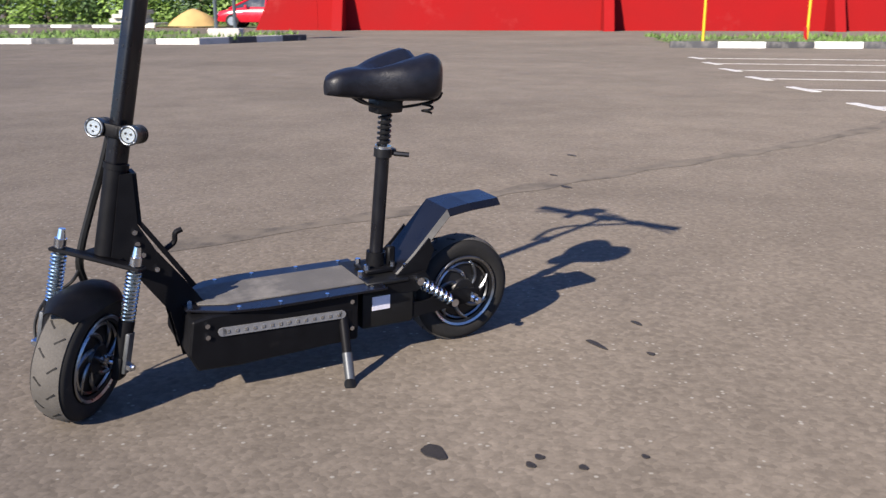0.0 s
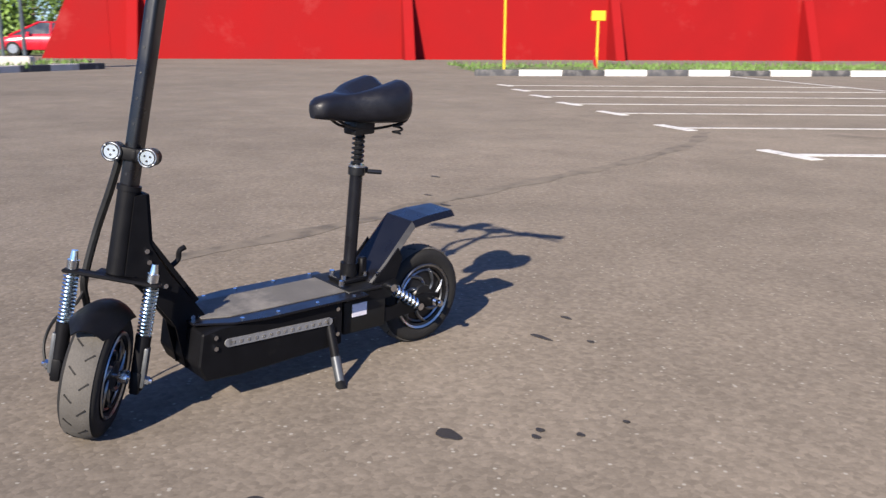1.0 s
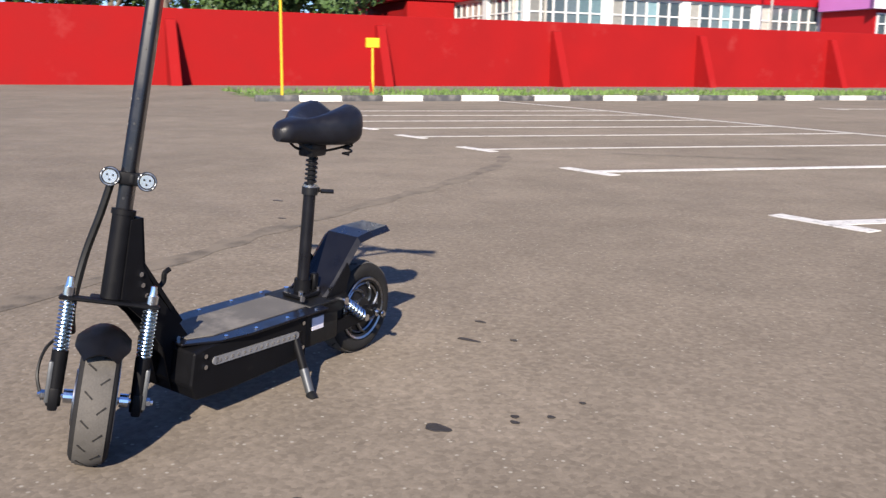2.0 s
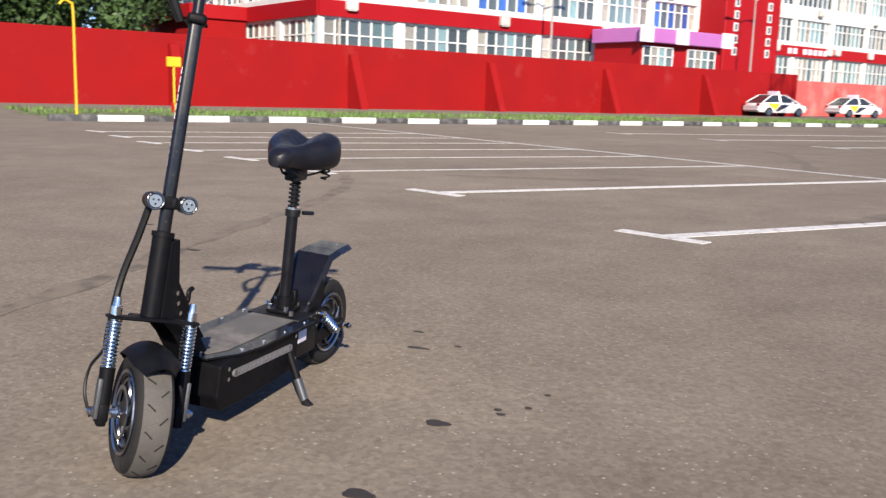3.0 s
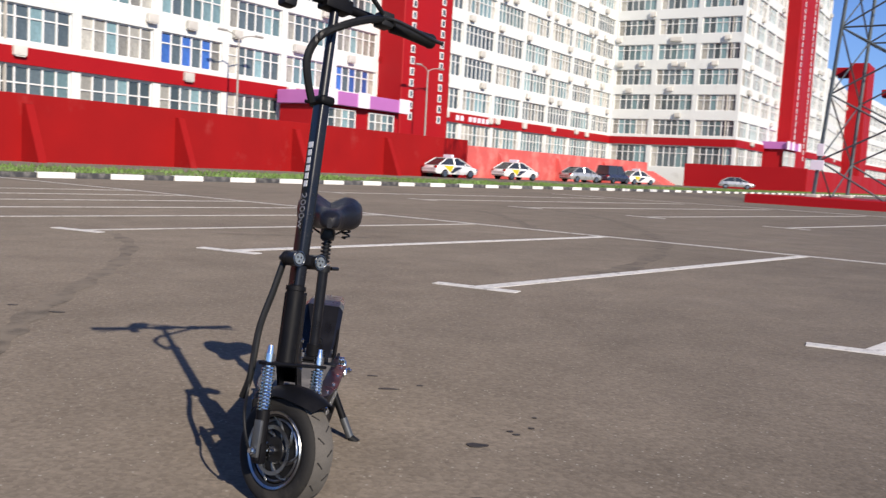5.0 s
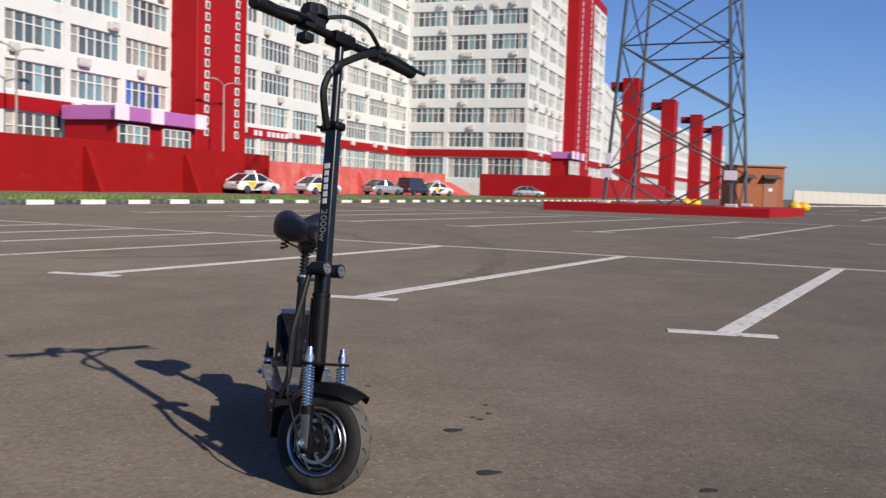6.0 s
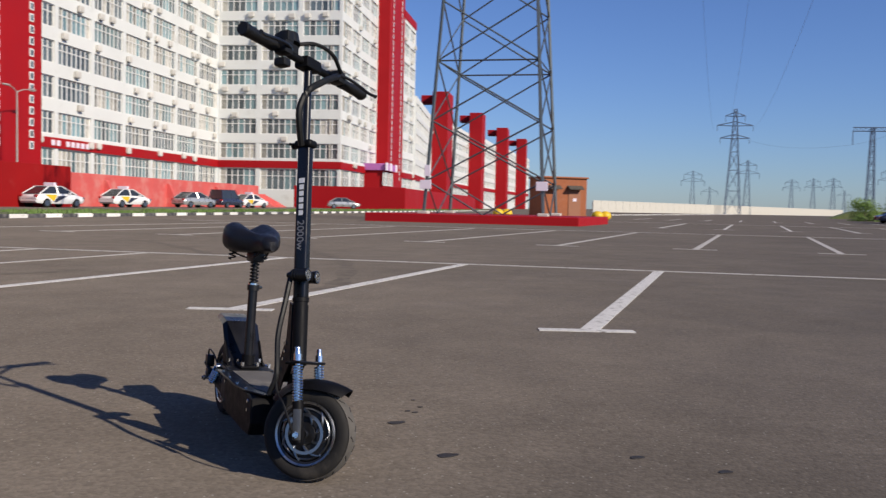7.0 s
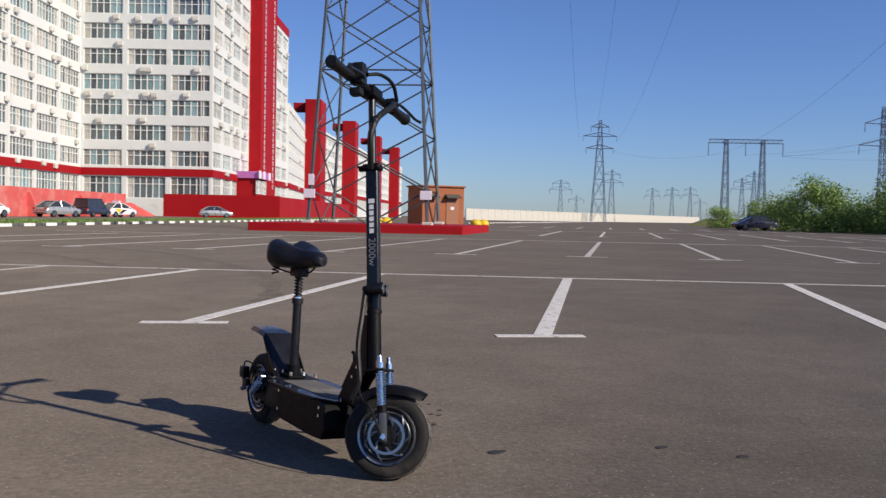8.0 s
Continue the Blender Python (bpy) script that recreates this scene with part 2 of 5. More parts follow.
def fast_boxes(name, rows, material, parent=None, label=""):
    """Many plain boxes in one mesh: rows of centre and size."""
    v, f = [], []
    for (cx, cy, cz), (sx, sy, sz) in rows:
        k = len(v)
        for dz in (-1, 1):
            for dx, dy in ((-1, -1), (1, -1), (1, 1), (-1, 1)):
                v.append((cx + dx * sx / 2, cy + dy * sy / 2, cz + dz * sz / 2))
        f += [(k + 3, k + 2, k + 1, k), (k + 4, k + 5, k + 6, k + 7), (k, k + 1, k + 5, k + 4), (k + 1, k + 2, k + 6, k + 5), (k + 2, k + 3, k + 7, k + 6), (k + 3, k, k + 4, k + 7)]
    me = bpy.data.meshes.new(name)
    me.from_pydata(v, [], f)
    me.materials.append(material)
    ob = new(name, me)
    if parent:
        ob.parent = parent
    if label:
        ob["label"] = label
    return ob


def rod(bm, a, c, r, r2=None, seg=16, m=ID, caps=True):
    """A straight round rod from a to c."""
    a, c = Vector(a), Vector(c)
    d = c - a
    turn = d.to_track_quat("Z", "Y").to_matrix().to_4x4()
    bmesh.ops.create_cone(bm, cap_ends=caps, segments=seg, radius1=r, radius2=r if r2 is None else r2, depth=d.length, matrix=m @ Matrix.Translation((a + c) / 2) @ turn)
    return bm


def sweep(bm, points, r, seg=8, m=ID, closed=False):
    """A round tube along points."""
    pts = [Vector(p) for p in points]
    rings, up = [], Vector((0.31, 0.52, 0.79))
    for k, p in enumerate(pts):
        d = (pts[min(k + 1, len(pts) - 1)] - pts[max(k - 1, 0)]).normalized()
        side = d.cross(up).normalized()
        over = side.cross(d).normalized()
        rr = r[k] if isinstance(r, (list, tuple)) else r
        rings.append([bm.verts.new(m @ (p + rr * (math.cos(2 * math.pi * j / seg) * side + math.sin(2 * math.pi * j / seg) * over))) for j in range(seg)])
    for k in range(len(rings) - 1):
        for j in range(seg):
            bm.faces.new((rings[k][j], rings[k][(j + 1) % seg], rings[k + 1][(j + 1) % seg], rings[k + 1][j]))
    bm.faces.new(list(reversed(rings[0])))
    bm.faces.new(rings[-1])
    return bm


def spline(points, steps=8):
    """A smooth line through points (Catmull-Rom)."""
    p = [Vector(q) for q in points]
    p = [p[0] * 2 - p[1]] + p + [p[-1] * 2 - p[-2]]
    out = []
    for k in range(1, len(p) - 2):
        for s in range(steps):
            t = s / steps
            out.append(0.5 * ((2 * p[k]) + (p[k + 1] - p[k - 1]) * t + (2 * p[k - 1] - 5 * p[k] + 4 * p[k + 1] - p[k + 2]) * t * t + (3 * p[k] - p[k - 1] - 3 * p[k + 1] + p[k + 2]) * t ** 3))
    return out + [p[-2]]


def coil(bm, a, c, radius, wire, turns, m=ID, seg=6):
    a, c = Vector(a), Vector(c)
    turn = (c - a).to_track_quat("Z", "Y").to_matrix()
    length = (c - a).length
    n = int(turns * 14)
    sweep(bm, [a + turn @ Vector((radius * math.cos(2 * math.pi * turns * k / n), radius * math.sin(2 * math.pi * turns * k / n), length * k / n)) for k in range(n + 1)], wire, seg, m)
    return bm


def lathe(bm, profile, seg=40, m=ID):
    """A solid of revolution about the y axis: rows of (radius, y), closed to a ring."""
    rings = []
    for k in range(seg):
        a = 2 * math.pi * k / seg
        rings.append([bm.verts.new(m @ Vector((r * math.cos(a), y, r * math.sin(a)))) for r, y in profile])
    n = len(profile)
    for k in range(seg):
        for j in range(n):
            q = (rings[k][j], rings[k][(j + 1) % n], rings[(k + 1) % seg][(j + 1) % n], rings[(k + 1) % seg][j])
            if len(set(q)) == 4:
                bm.faces.new(q)
    return bm


def prism(bm, outline, y0, y1, m=ID):
    """An outline in the x-z plane, thick from y0 to y1."""
    a = [bm.verts.new(m @ Vector((x, y0, z))) for x, z in outline]
    c = [bm.verts.new(m @ Vector((x, y1, z))) for x, z in outline]
    n = len(a)
    bm.faces.new(a)
    bm.faces.new(list(reversed(c)))
    for k in range(n):
        bm.faces.new((a[(k + 1) % n], a[k], c[k], c[(k + 1) % n]))
    bmesh.ops.recalc_face_normals(bm, faces=bm.faces)
    return bm


def B():
    return bmesh.new()


# ---- ground ----
bm = B()
bmesh.ops.create_grid(bm, x_segments=2, y_segments=2, size=2500)
tagged(part("ground", bm, ASPHALT), "grey-brown worn asphalt of an empty car park", "ground", kind="structure")

# ---- parking lines ----
def slab(name, corners, z, material, parent=None):
    """A thin flat slab on the ground with the given corners."""
    bm = B()
    lo = [bm.verts.new((x, y, 0.0005)) for x, y in corners]
    hi = [bm.verts.new((x, y, z)) for x, y in corners]
    n = len(lo)
    bm.faces.new(hi)
    for k in range(n):
        bm.faces.new((lo[k], lo[(k + 1) % n], hi[(k + 1) % n], hi[k]))
    bmesh.ops.recalc_face_normals(bm, faces=bm.faces)
    return part(name, bm, material, parent)


def stripe(name, a, c, width, material, parent=None, z=0.004):
    a, c = Vector((*a, 0)), Vector((*c, 0))
    s = (c - a).normalized().cross(Vector((0, 0, 1))) * width / 2
    return slab(name, [(p.x, p.y) for p in (a - s, c - s, c + s, a + s)], z, material, parent)


markings = thing("parking_markings", None, "worn white painted parking bay lines on asphalt", "road marking", kind="structure")
TEES = [(1.32, -0.62), (-1.12, -0.36), (-3.55, -0.10), (-6.00, -0.02), (-8.02, -0.06), (-9.72, -0.12), (-11.22, -0.2), (-12.80, -0.2), (-14.40, -0.15), (-16.0, -0.1)]
BACK = ((-22.0, 6.1), (12.0, 5.1))


def back_y(x):
    return BACK[0][1] + (x - BACK[0][0]) * (BACK[1][1] - BACK[0][1]) / (BACK[1][0] - BACK[0][0])


for x, y in TEES:
    ex = x + (1.08 if x > 0 else 0.76)
    fresh = x > -6.5
    stripe("bay_line", (x + 0.02, y + 0.05), (ex, back_y(ex) - 0.05), 0.12 if fresh else 0.085, PAINT if fresh else PAINT_WORN, markings)
    stripe("bay_crossbar", (x - 0.29, y - 0.05), (x + 0.29, y + 0.05), 0.10, PAINT, markings, z=0.0055)
stripe("bay_back_line", *BACK, 0.10, PAINT_WORN, markings, z=0.0055)
# two more double rows of bays further off
for row, (x0, y0, x1, y1) in enumerate(((0.72, 12.3, 2.68, 24.8), (3.9, 33.6, 6.4, 50.0), (9.2, 67.0, 11.2, 80.0))):
    for k in range(-7, 9):
        dx = 2.68 * k
        if x0 + dx < -17 or (row and x0 + dx < -1):
            continue
        stripe("bay_line", (x0 + dx, y0 - 0.10 * abs(k)), (x1 + dx, y1 - 0.25 * abs(k)), 0.12, PAINT if row else PAINT_WORN, markings)
        stripe("bay_crossbar", (x0 + dx - 0.42, y0 - 0.10 * abs(k) + 0.06), (x0 + dx + 0.42, y0 - 0.10 * abs(k) - 0.02), 0.09, PAINT_WORN, markings, z=0.0055)
    if row < 2:
        stripe("bay_back_line", (x1 - 19.0, y1 + 0.3), (x1 + 21.0, y1 - 0.4), 0.09, PAINT_WORN, markings, z=0.0055)


def blot(name, x, y, rx, ry, turn, seed, label):
    """A flat stain with an uneven outline."""
    rnd = random.Random(seed)
    pts = []
    for k in range(22):
        a = 2 * math.pi * k / 22
        r = 0.84 + 0.10 * math.sin(3 * a + seed) + rnd.uniform(-0.05, 0.05)
        px, py = rx * r * math.cos(a), ry * r * math.sin(a)
        pts.append((x + px * math.cos(turn) - py * math.sin(turn), y + px * math.sin(turn) + py * math.cos(turn)))
    return tagged(slab(name, pts, 0.0025, OIL), label, "stain", "oil stains", "structure")


STAIN = "small dark oil stain on the asphalt"
for k, (x, y, rx, ry) in enumerate(((-1.71, -2.96, 0.042, 0.026), (-1.47, -3.315, 0.045, 0.028), (-0.909, -3.190, 0.033, 0.020), (-0.662, -3.279, 0.031, 0.020), (-1.71, -2.775, 0.013, 0.011), (-1.68, -2.79, 0.015, 0.010),
                                    (-1.68, -2.70, 0.013, 0.010), (-2.28, -2.64, 0.050, 0.012), (-2.44, -2.53, 0.026, 0.010), (-2.23, -2.52, 0.015, 0.010), (-1.73, -2.59, 0.011, 0.008),
                                    (-4.25, -2.645, 0.05, 0.022), (-4.545, -2.695, 0.035, 0.016), (-5.17, -2.585, 0.05, 0.02))):
    blot("oil_stain", x, y, rx * 0.88, ry * 0.85, 0.6, k + 1, STAIN)


def skid(points, width, label):
    """A band of rubber left by a tyre."""
    p = spline(points, 10)
    bm = B()
    rows = []
    for k, q in enumerate(p):
        d = (p[min(k + 1, len(p) - 1)] - p[max(k - 1, 0)]).normalized().cross(Vector((0, 0, 1)))
        w = width * (0.75 + 0.25 * math.sin(k * 0.9))
        rows.append((bm.verts.new(q - d * w / 2), bm.verts.new(q + d * w / 2)))
    for a, c in zip(rows, rows[1:]):
        bm.faces.new((a[0], a[1], c[1], c[0]))
    return tagged(part("tyre_mark", bm, SKID), label, "tyre mark", "tyre marks", "structure")


skid([(-3.0, -4.05, 0.0015), (-3.72, -3.25, 0.0015), (-4.12, -2.90, 0.0015), (-4.60, -2.42, 0.0015), (-5.15, -1.85, 0.0015), (-5.70, -1.28, 0.0015), (-6.70, -0.45, 0.0015), (-7.62, 0.05, 0.0015)], 0.15, "long curved dark tyre mark on the asphalt")
skid([(-9.2, 11.7, 0.002), (-7.4, 10.2, 0.002), (-5.4, 7.3, 0.002), (-4.27, 5.1, 0.002), (-3.58, 2.75, 0.002), (-3.4, 1.5, 0.002)], 0.24, "wide dark tyre mark curving across the bay lines")
skid([(-9.5, 9.2, 0.0015), (-8.43, 8.26, 0.0015), (-6.95, 6.54, 0.0015), (-6.3, 5.6, 0.0015)], 0.24, "curved dark tyre mark beside the bay lines")
skid([(-7.3, 1.0, 0.0018), (-6.9, 1.52, 0.0018), (-6.5, 2.03, 0.0018), (-6.3, 2.5, 0.0018)], 0.20, "short dark tyre mark between two bay lines")

# ---- the scooter: x forward, y to its left, origin on the ground under the rear axle ----
WR = 0.136
scooter = thing("electric_scooter", Matrix.Translation((-2.294, -3.004, 0.0)) @ pose(0, 0, 0, 0, 0, -54.5) @ pose(0, 0, 0, -4.2, 0, 0) @ Matrix.Diagonal((0.923, 0.923, 0.923, 1)),
                "black electric kick scooter with a sprung saddle, leaning on its kickstand", "electric scooter")
STEER, RAKE = 50.0, 10.7
AXIS = Matrix.Translation((0.804, 0.0, 0.352)) @ pose(0, 0, 0, 0, -RAKE, 0)
S = AXIS @ pose(0, 0, 0, 0, 0, STEER)     # steered frame: z along the steering tube
FORK_I, FORK_K = 0.042, -0.222            # wheel centre in the steered frame


def wheel(name, m, disc_side, label):
    """Fat road tyre on a hub motor: y is the axle."""
    bm = B()
    w = 0.039
    lathe(bm, [(0.088, -0.030), (0.100, -0.037), (0.118, -w), (0.128, -0.034), (WR - 0.002, -0.022), (WR, -0.008), (WR, 0.008), (WR - 0.002, 0.022), (0.128, 0.034), (0.118, w), (0.100, 0.037), (0.088, 0.030)], 56, m)
    tyre = part("tyre", bm, RUBBER, scooter, label, True)
    bm = B()
    lathe(bm, [(WR - 0.003, -0.029), (WR + 0.0016, -0.012), (WR + 0.0018, 0.0), (WR + 0.0016, 0.012), (WR - 0.003, 0.029), (WR - 0.012, 0.02), (WR - 0.012, -0.02)], 56, m)
    part("tread", bm, TREAD, tyre, "dusty grey worn tread", True)
    bm = B()
    for k in range(15):
        for s in (-1, 1):
            g = m @ Matrix.Rotation(2 * math.pi * (k + 0.5 * (s > 0)) / 15, 4, "Y")
            a = g @ Matrix.Translation((0, s * 0.0135, WR + 0.0006)) @ Matrix.Rotation(s * 0.75, 4, "Z") @ Matrix.Rotation(-s * 0.10, 4, "X")
            box(bm, (0, 0, 0), (0.0032, 0.022, 0.0022), a)
    tagged(part("tread_groove", bm, RUBBER, tyre, "dark slanted tread grooves"), kind="stuff")
    bm = B()
    lathe(bm, [(0.080, -0.034), (0.094, -0.038), (0.094, 0.038), (0.080, 0.034)], 48, m)
    rim = part("rim", bm, BLACK_SATIN, scooter, "black rim with a bright machined edge", True)
    bm = B()
    for s in (-1, 1):
        lathe(bm, [(0.086, s * 0.0375), (0.0915, s * 0.0405), (0.0935, s * 0.0375), (0.089, s * 0.036)], 48, m)
    part("rim_edge", bm, ALLOY, rim, "bright machined rim edge", True)
    bm = B()
    lathe(bm, [(0.0, -0.036), (0.030, -0.036), (0.034, -0.030), (0.074, -0.026), (0.080, -0.018), (0.080, 0.018), (0.074, 0.026), (0.034, 0.030), (0.030, 0.036), (0.0, 0.036)], 48, m)
    hub = part("hub_motor", bm, BLACK_SATIN, scooter, "", True)
    for s in (-1, 1):
        for k in range(7):
            bm = B()
            a = 2 * math.pi * k / 7
            pts = []
            for j in range(7):
                rr, aa = 0.030 + 0.0082 * j, a + 0.15 * j * s * disc_side
                pts.append((rr * math.cos(aa), s * 0.0325, rr * math.sin(aa)))
            sweep(bm, pts, [0.002, 0.004, 0.005, 0.005, 0.005, 0.004, 0.002], 6, m)
            part("spoke", bm, SPOKE, hub, "curved bright spoke rib", True)
    bm = B()
    lathe(bm, [(0.050, disc_side * 0.042), (0.059, disc_side * 0.042), (0.059, disc_side * 0.044), (0.050, disc_side * 0.044)], 44, m)
    bm2 = B()
    for s in (-1, 1):
        lathe(bm2, [(0.070, s * 0.0305), (0.0735, s * 0.034), (0.077, s * 0.0305), (0.0735, s * 0.028)], 44, m)
    part("hub_ring", bm2, ALLOY, hub, "bright raised ring on the hub cover", True)
    disc = part("brake_disc", bm, ALLOY, hub, "drilled steel brake disc", True)
    bm = B()
    rod(bm, (0, -0.114, 0), (0, 0.114, 0), 0.006, seg=10, m=m)
    part("axle", bm, CHROME, hub, "chrome axle")
    studs("axle_nut", [((0, s * 0.078, 0), (0, s * 0.089, 0)) for s in (-1, 1)], 0.0125, CHROME, hub, "chrome hexagon nut", 6, m)
    studs("axle_washer", [((0, s * 0.046, 0), (0, s * 0.064, 0)) for s in (-1, 1)], 0.0150, CHROME, hub, "bright axle spacer", 16, m)
    studs("end_nut", [((0, s * 0.100, 0), (0, s * 0.108, 0)) for s in (-1, 1)], 0.0100, CHROME, hub, "chrome lock nut", 6, m)
    return tyre


wheel("rear", Matrix.Translation((-0.036, 0, WR)) @ pose(0, 0, 0, 0, 0, 0), -1, "fat black road tyre, dusty")
FW = S @ Matrix.Translation((FORK_I, 0, FORK_K))
wheel("front", FW, -1, "fat black front tyre, dusty, turned to the left")

# fork: two sprung legs in the steered frame
for s, nm in ((1, "left"), (-1, "right")):
    y = 0.082 * s
    bm = B()
    rod(bm, (FORK_I - 0.006, y, -0.128), (FORK_I, y, FORK_K - 0.022), 0.0165, 0.0145, 18, S)
    box(bm, (FORK_I, y, FORK_K - 0.006), (0.032, 0.020, 0.05), S, 0.006, 2)
    leg = part("fork_leg", bm, BLACK, scooter, "black lower fork leg", True)
    bm = B()
    box(bm, (FORK_I - 0.001, y + s * 0.013, FORK_K + 0.028), (0.024, 0.010, 0.088), S, 0.004, 2)
    part("dropout", bm, DROPOUT, leg, "grey cast dropout plate", True)
    bm = B()
    rod(bm, (FORK_I - 0.010, y, 0.012), (FORK_I - 0.006, y, -0.135), 0.0075, seg=12, m=S)
    part("shock_rod", bm, CHROME, leg, "chrome shock rod", True)
    bm = B()
    coil(bm, (FORK_I - 0.010, y, -0.026), (FORK_I - 0.006, y, -0.130), 0.0135, 0.0028, 13, S)
    part("spring", bm, SPRING, leg, "shiny blue-grey coil spring", True)
    bm = B()
    rod(bm, (FORK_I - 0.010, y, -0.012), (FORK_I - 0.010, y, 0.006), 0.0125, seg=12, m=S)
    rod(bm, (FORK_I - 0.011, y, 0.006), (FORK_I - 0.011, y, 0.026), 0.0095, 0.007, 12, S)
    part("top_nut", bm, CHROME, leg, "chrome domed top nut", True)
bm = B()
box(bm, (FORK_I - 0.012, 0, -0.018), (0.034, 0.200, 0.008), S, 0.003)
box(bm, (0.004, 0, -0.018), (0.062, 0.085, 0.008), S, 0.003)
part("fork_bridge", bm, BLACK, scooter, "flat black upper fork bridge")

# front mudguard: a curved shell over the wheel with a pointed nose
bm = B()
rows = []
for k in range(19):
    a = radians(44 + 96 * k / 18)
    tip = max(0.0, 1 - abs(k - 8) / 11.0)
    half = 0.014 + 0.040 * min(1, tip * 1.7)
    r = WR + 0.022 + 0.022 * max(0, 1 - k / 9) ** 2
    row = []
    for j in range(9):
        y = -half + 2 * half * j / 8
        drop = 0.030 * (2 * j / 8 - 1) ** 2
        row.append(bm.verts.new(FW @ Vector(((r - drop) * math.cos(a), y, (r - drop) * math.sin(a)))))
    rows.append(row)
for a, c in zip(rows, rows[1:]):
    for j in range(8):
        bm.faces.new((a[j], c[j], c[j + 1], a[j + 1]))
bmesh.ops.recalc_face_normals(bm, faces=bm.faces)
bmesh.ops.solidify(bm, geom=bm.faces[:], thickness=0.003)
part("front_mudguard", bm, BLACK, scooter, "glossy black front mudguard", True)

# steering column: an oblong tube above the round head tube; the bar is clamped a little askew to the wheel
BAR = AXIS @ pose(0, 0, 0, 0, 0, 38.0)
bm = B()
rod(bm, (0, 0, -0.026), (0, 0, 0.170), 0.0228, 0.0222, 24, S)
rod(bm, (0, 0, 0.165), (0, 0, 0.176), 0.0252, seg=24, m=S)
part("head_tube", bm, BLACK, scooter, "thick black lower steering tube", True)
bm = B()
box(bm, (0, 0, 0.4125), (0.044, 0.029, 0.485), BAR, 0.010, 4)
stem = part("stem", bm, BLACK_GLOSS, scooter, "glossy black steering stem", True)
bm = B()
rod(bm, (0, 0, 0.63), (0, 0, 0.905), 0.0125, seg=20, m=S)
part("upper_stem", bm, BLACK_GLOSS, scooter, "thin black telescopic upper stem", True)
bm = B()
box(bm, (0, 0, 0.651), (0.062, 0.043, 0.024), BAR, 0.010, 3)
box(bm, (-0.036, 0, 0.651), (0.026, 0.016, 0.018), BAR, 0.002)
rod(bm, (-0.040, -0.026, 0.651), (-0.040, 0.028, 0.651), 0.0045, seg=8, m=BAR)
part("stem_clamp", bm, BLACK, scooter, "black quick-release clamp collar", True)
bm = B()
for k in range(9):
    rod(bm, (0.0205, 0.0, 0.20 + 0.052 * k), (0.0228, 0.0, 0.20 + 0.052 * k), 0.0030, seg=8, m=BAR)
tagged(part("stem_hole", bm, BLACK_SATIN, stem), kind="stuff")
for side in (-1,):      # lettering along the right side: a plain bar for the maker's word, then the power
    for k in range(6):
        bm = B()
        box(bm, (0.0, side * 0.0146, 0.535 - 0.0200 * k), (0.0155 if k else 0.021, 0.0014, 0.0150), BAR)
        part("word_bar", bm, WHITE_INK, stem, "white bar of lettering")
    txt = bpy.data.curves.new("power_text", "FONT")
    txt.body, txt.size, txt.extrude, txt.align_x, txt.align_y = "2000w", 0.034, 0.0004, "LEFT", "CENTER"
    txt.materials.append(GREY_INK)
    ob = new("power_text", txt)
    ob.parent = stem
    turn = Matrix(((0, 0, 0, 0), (0, 0, 0, 0), (0, 0, 0, 0), (0, 0, 0, 1)))
    for col, vec in enumerate(((0, 0, -1), (side * -1.0, 0, 0), (0, side * 1.0, 0))):
        for r in range(3):
            turn[r][col] = vec[r]
    ob.matrix_basis = BAR @ Matrix.Translation((0.0, side * 0.0150, 0.412)) @ turn

# twin headlamps clamped on the stem
lamps = thing("headlamp_bracket")
lamps.parent = scooter
bm = B()
box(bm, (0, 0, 0.242), (0.060, 0.041, 0.028), BAR, 0.008, 3)
box(bm, (0.026, 0, 0.242), (0.010, 0.074, 0.026), S, 0.004, 2)
part("lamp_bracket", bm, BLACK, lamps, "black lamp bracket", True)
for y in (-0.0365, 0.0365):
    bm = B()
    rod(bm, (-0.016, y, 0.242), (0.036, y, 0.242), 0.0150, 0.0205, 22, S)
    rod(bm, (-0.030, y, 0.242), (-0.014, y, 0.242), 0.0070, 0.0110, 14, S)
    case = part("headlamp", bm, BLACK_SATIN, lamps, "small round black headlamp", True)
    bm = B()
    rod(bm, (0.034, y, 0.242), (0.0375, y, 0.242), 0.0150, 0.0140, 22, S)
    part("lens", bm, LAMP_CLEAR, case, "clear silver reflector lens", True)
    bm = B()
    sweep(bm, [(0.0365, y + 0.0178 * math.cos(2 * math.pi * k / 24), 0.242 + 0.0178 * math.sin(2 * math.pi * k / 24)) for k in range(25)], 0.0017, 6, S)
    part("bezel", bm, SPOKE, case, "thin dull metal bezel", True)
    studs("cooling_fin", [((x, y, 0.242), (x + 0.003, y, 0.242)) for x in (-0.010, -0.002, 0.006, 0.014)], 0.0188, BLACK_SATIN, case, "", 20, S)
    bm = B()
    for k in range(3):
        a = radians(30 + 120 * k)
        rod(bm, (0.0370, y + 0.0065 * math.cos(a), 0.242 + 0.0065 * math.sin(a)), (0.0382, y + 0.0065 * math.cos(a), 0.242 + 0.0065 * math.sin(a)), 0.0024, seg=10, m=S)
    part("lamp_chip", bm, BLACK_SATIN, case, "three dark bulb wells")

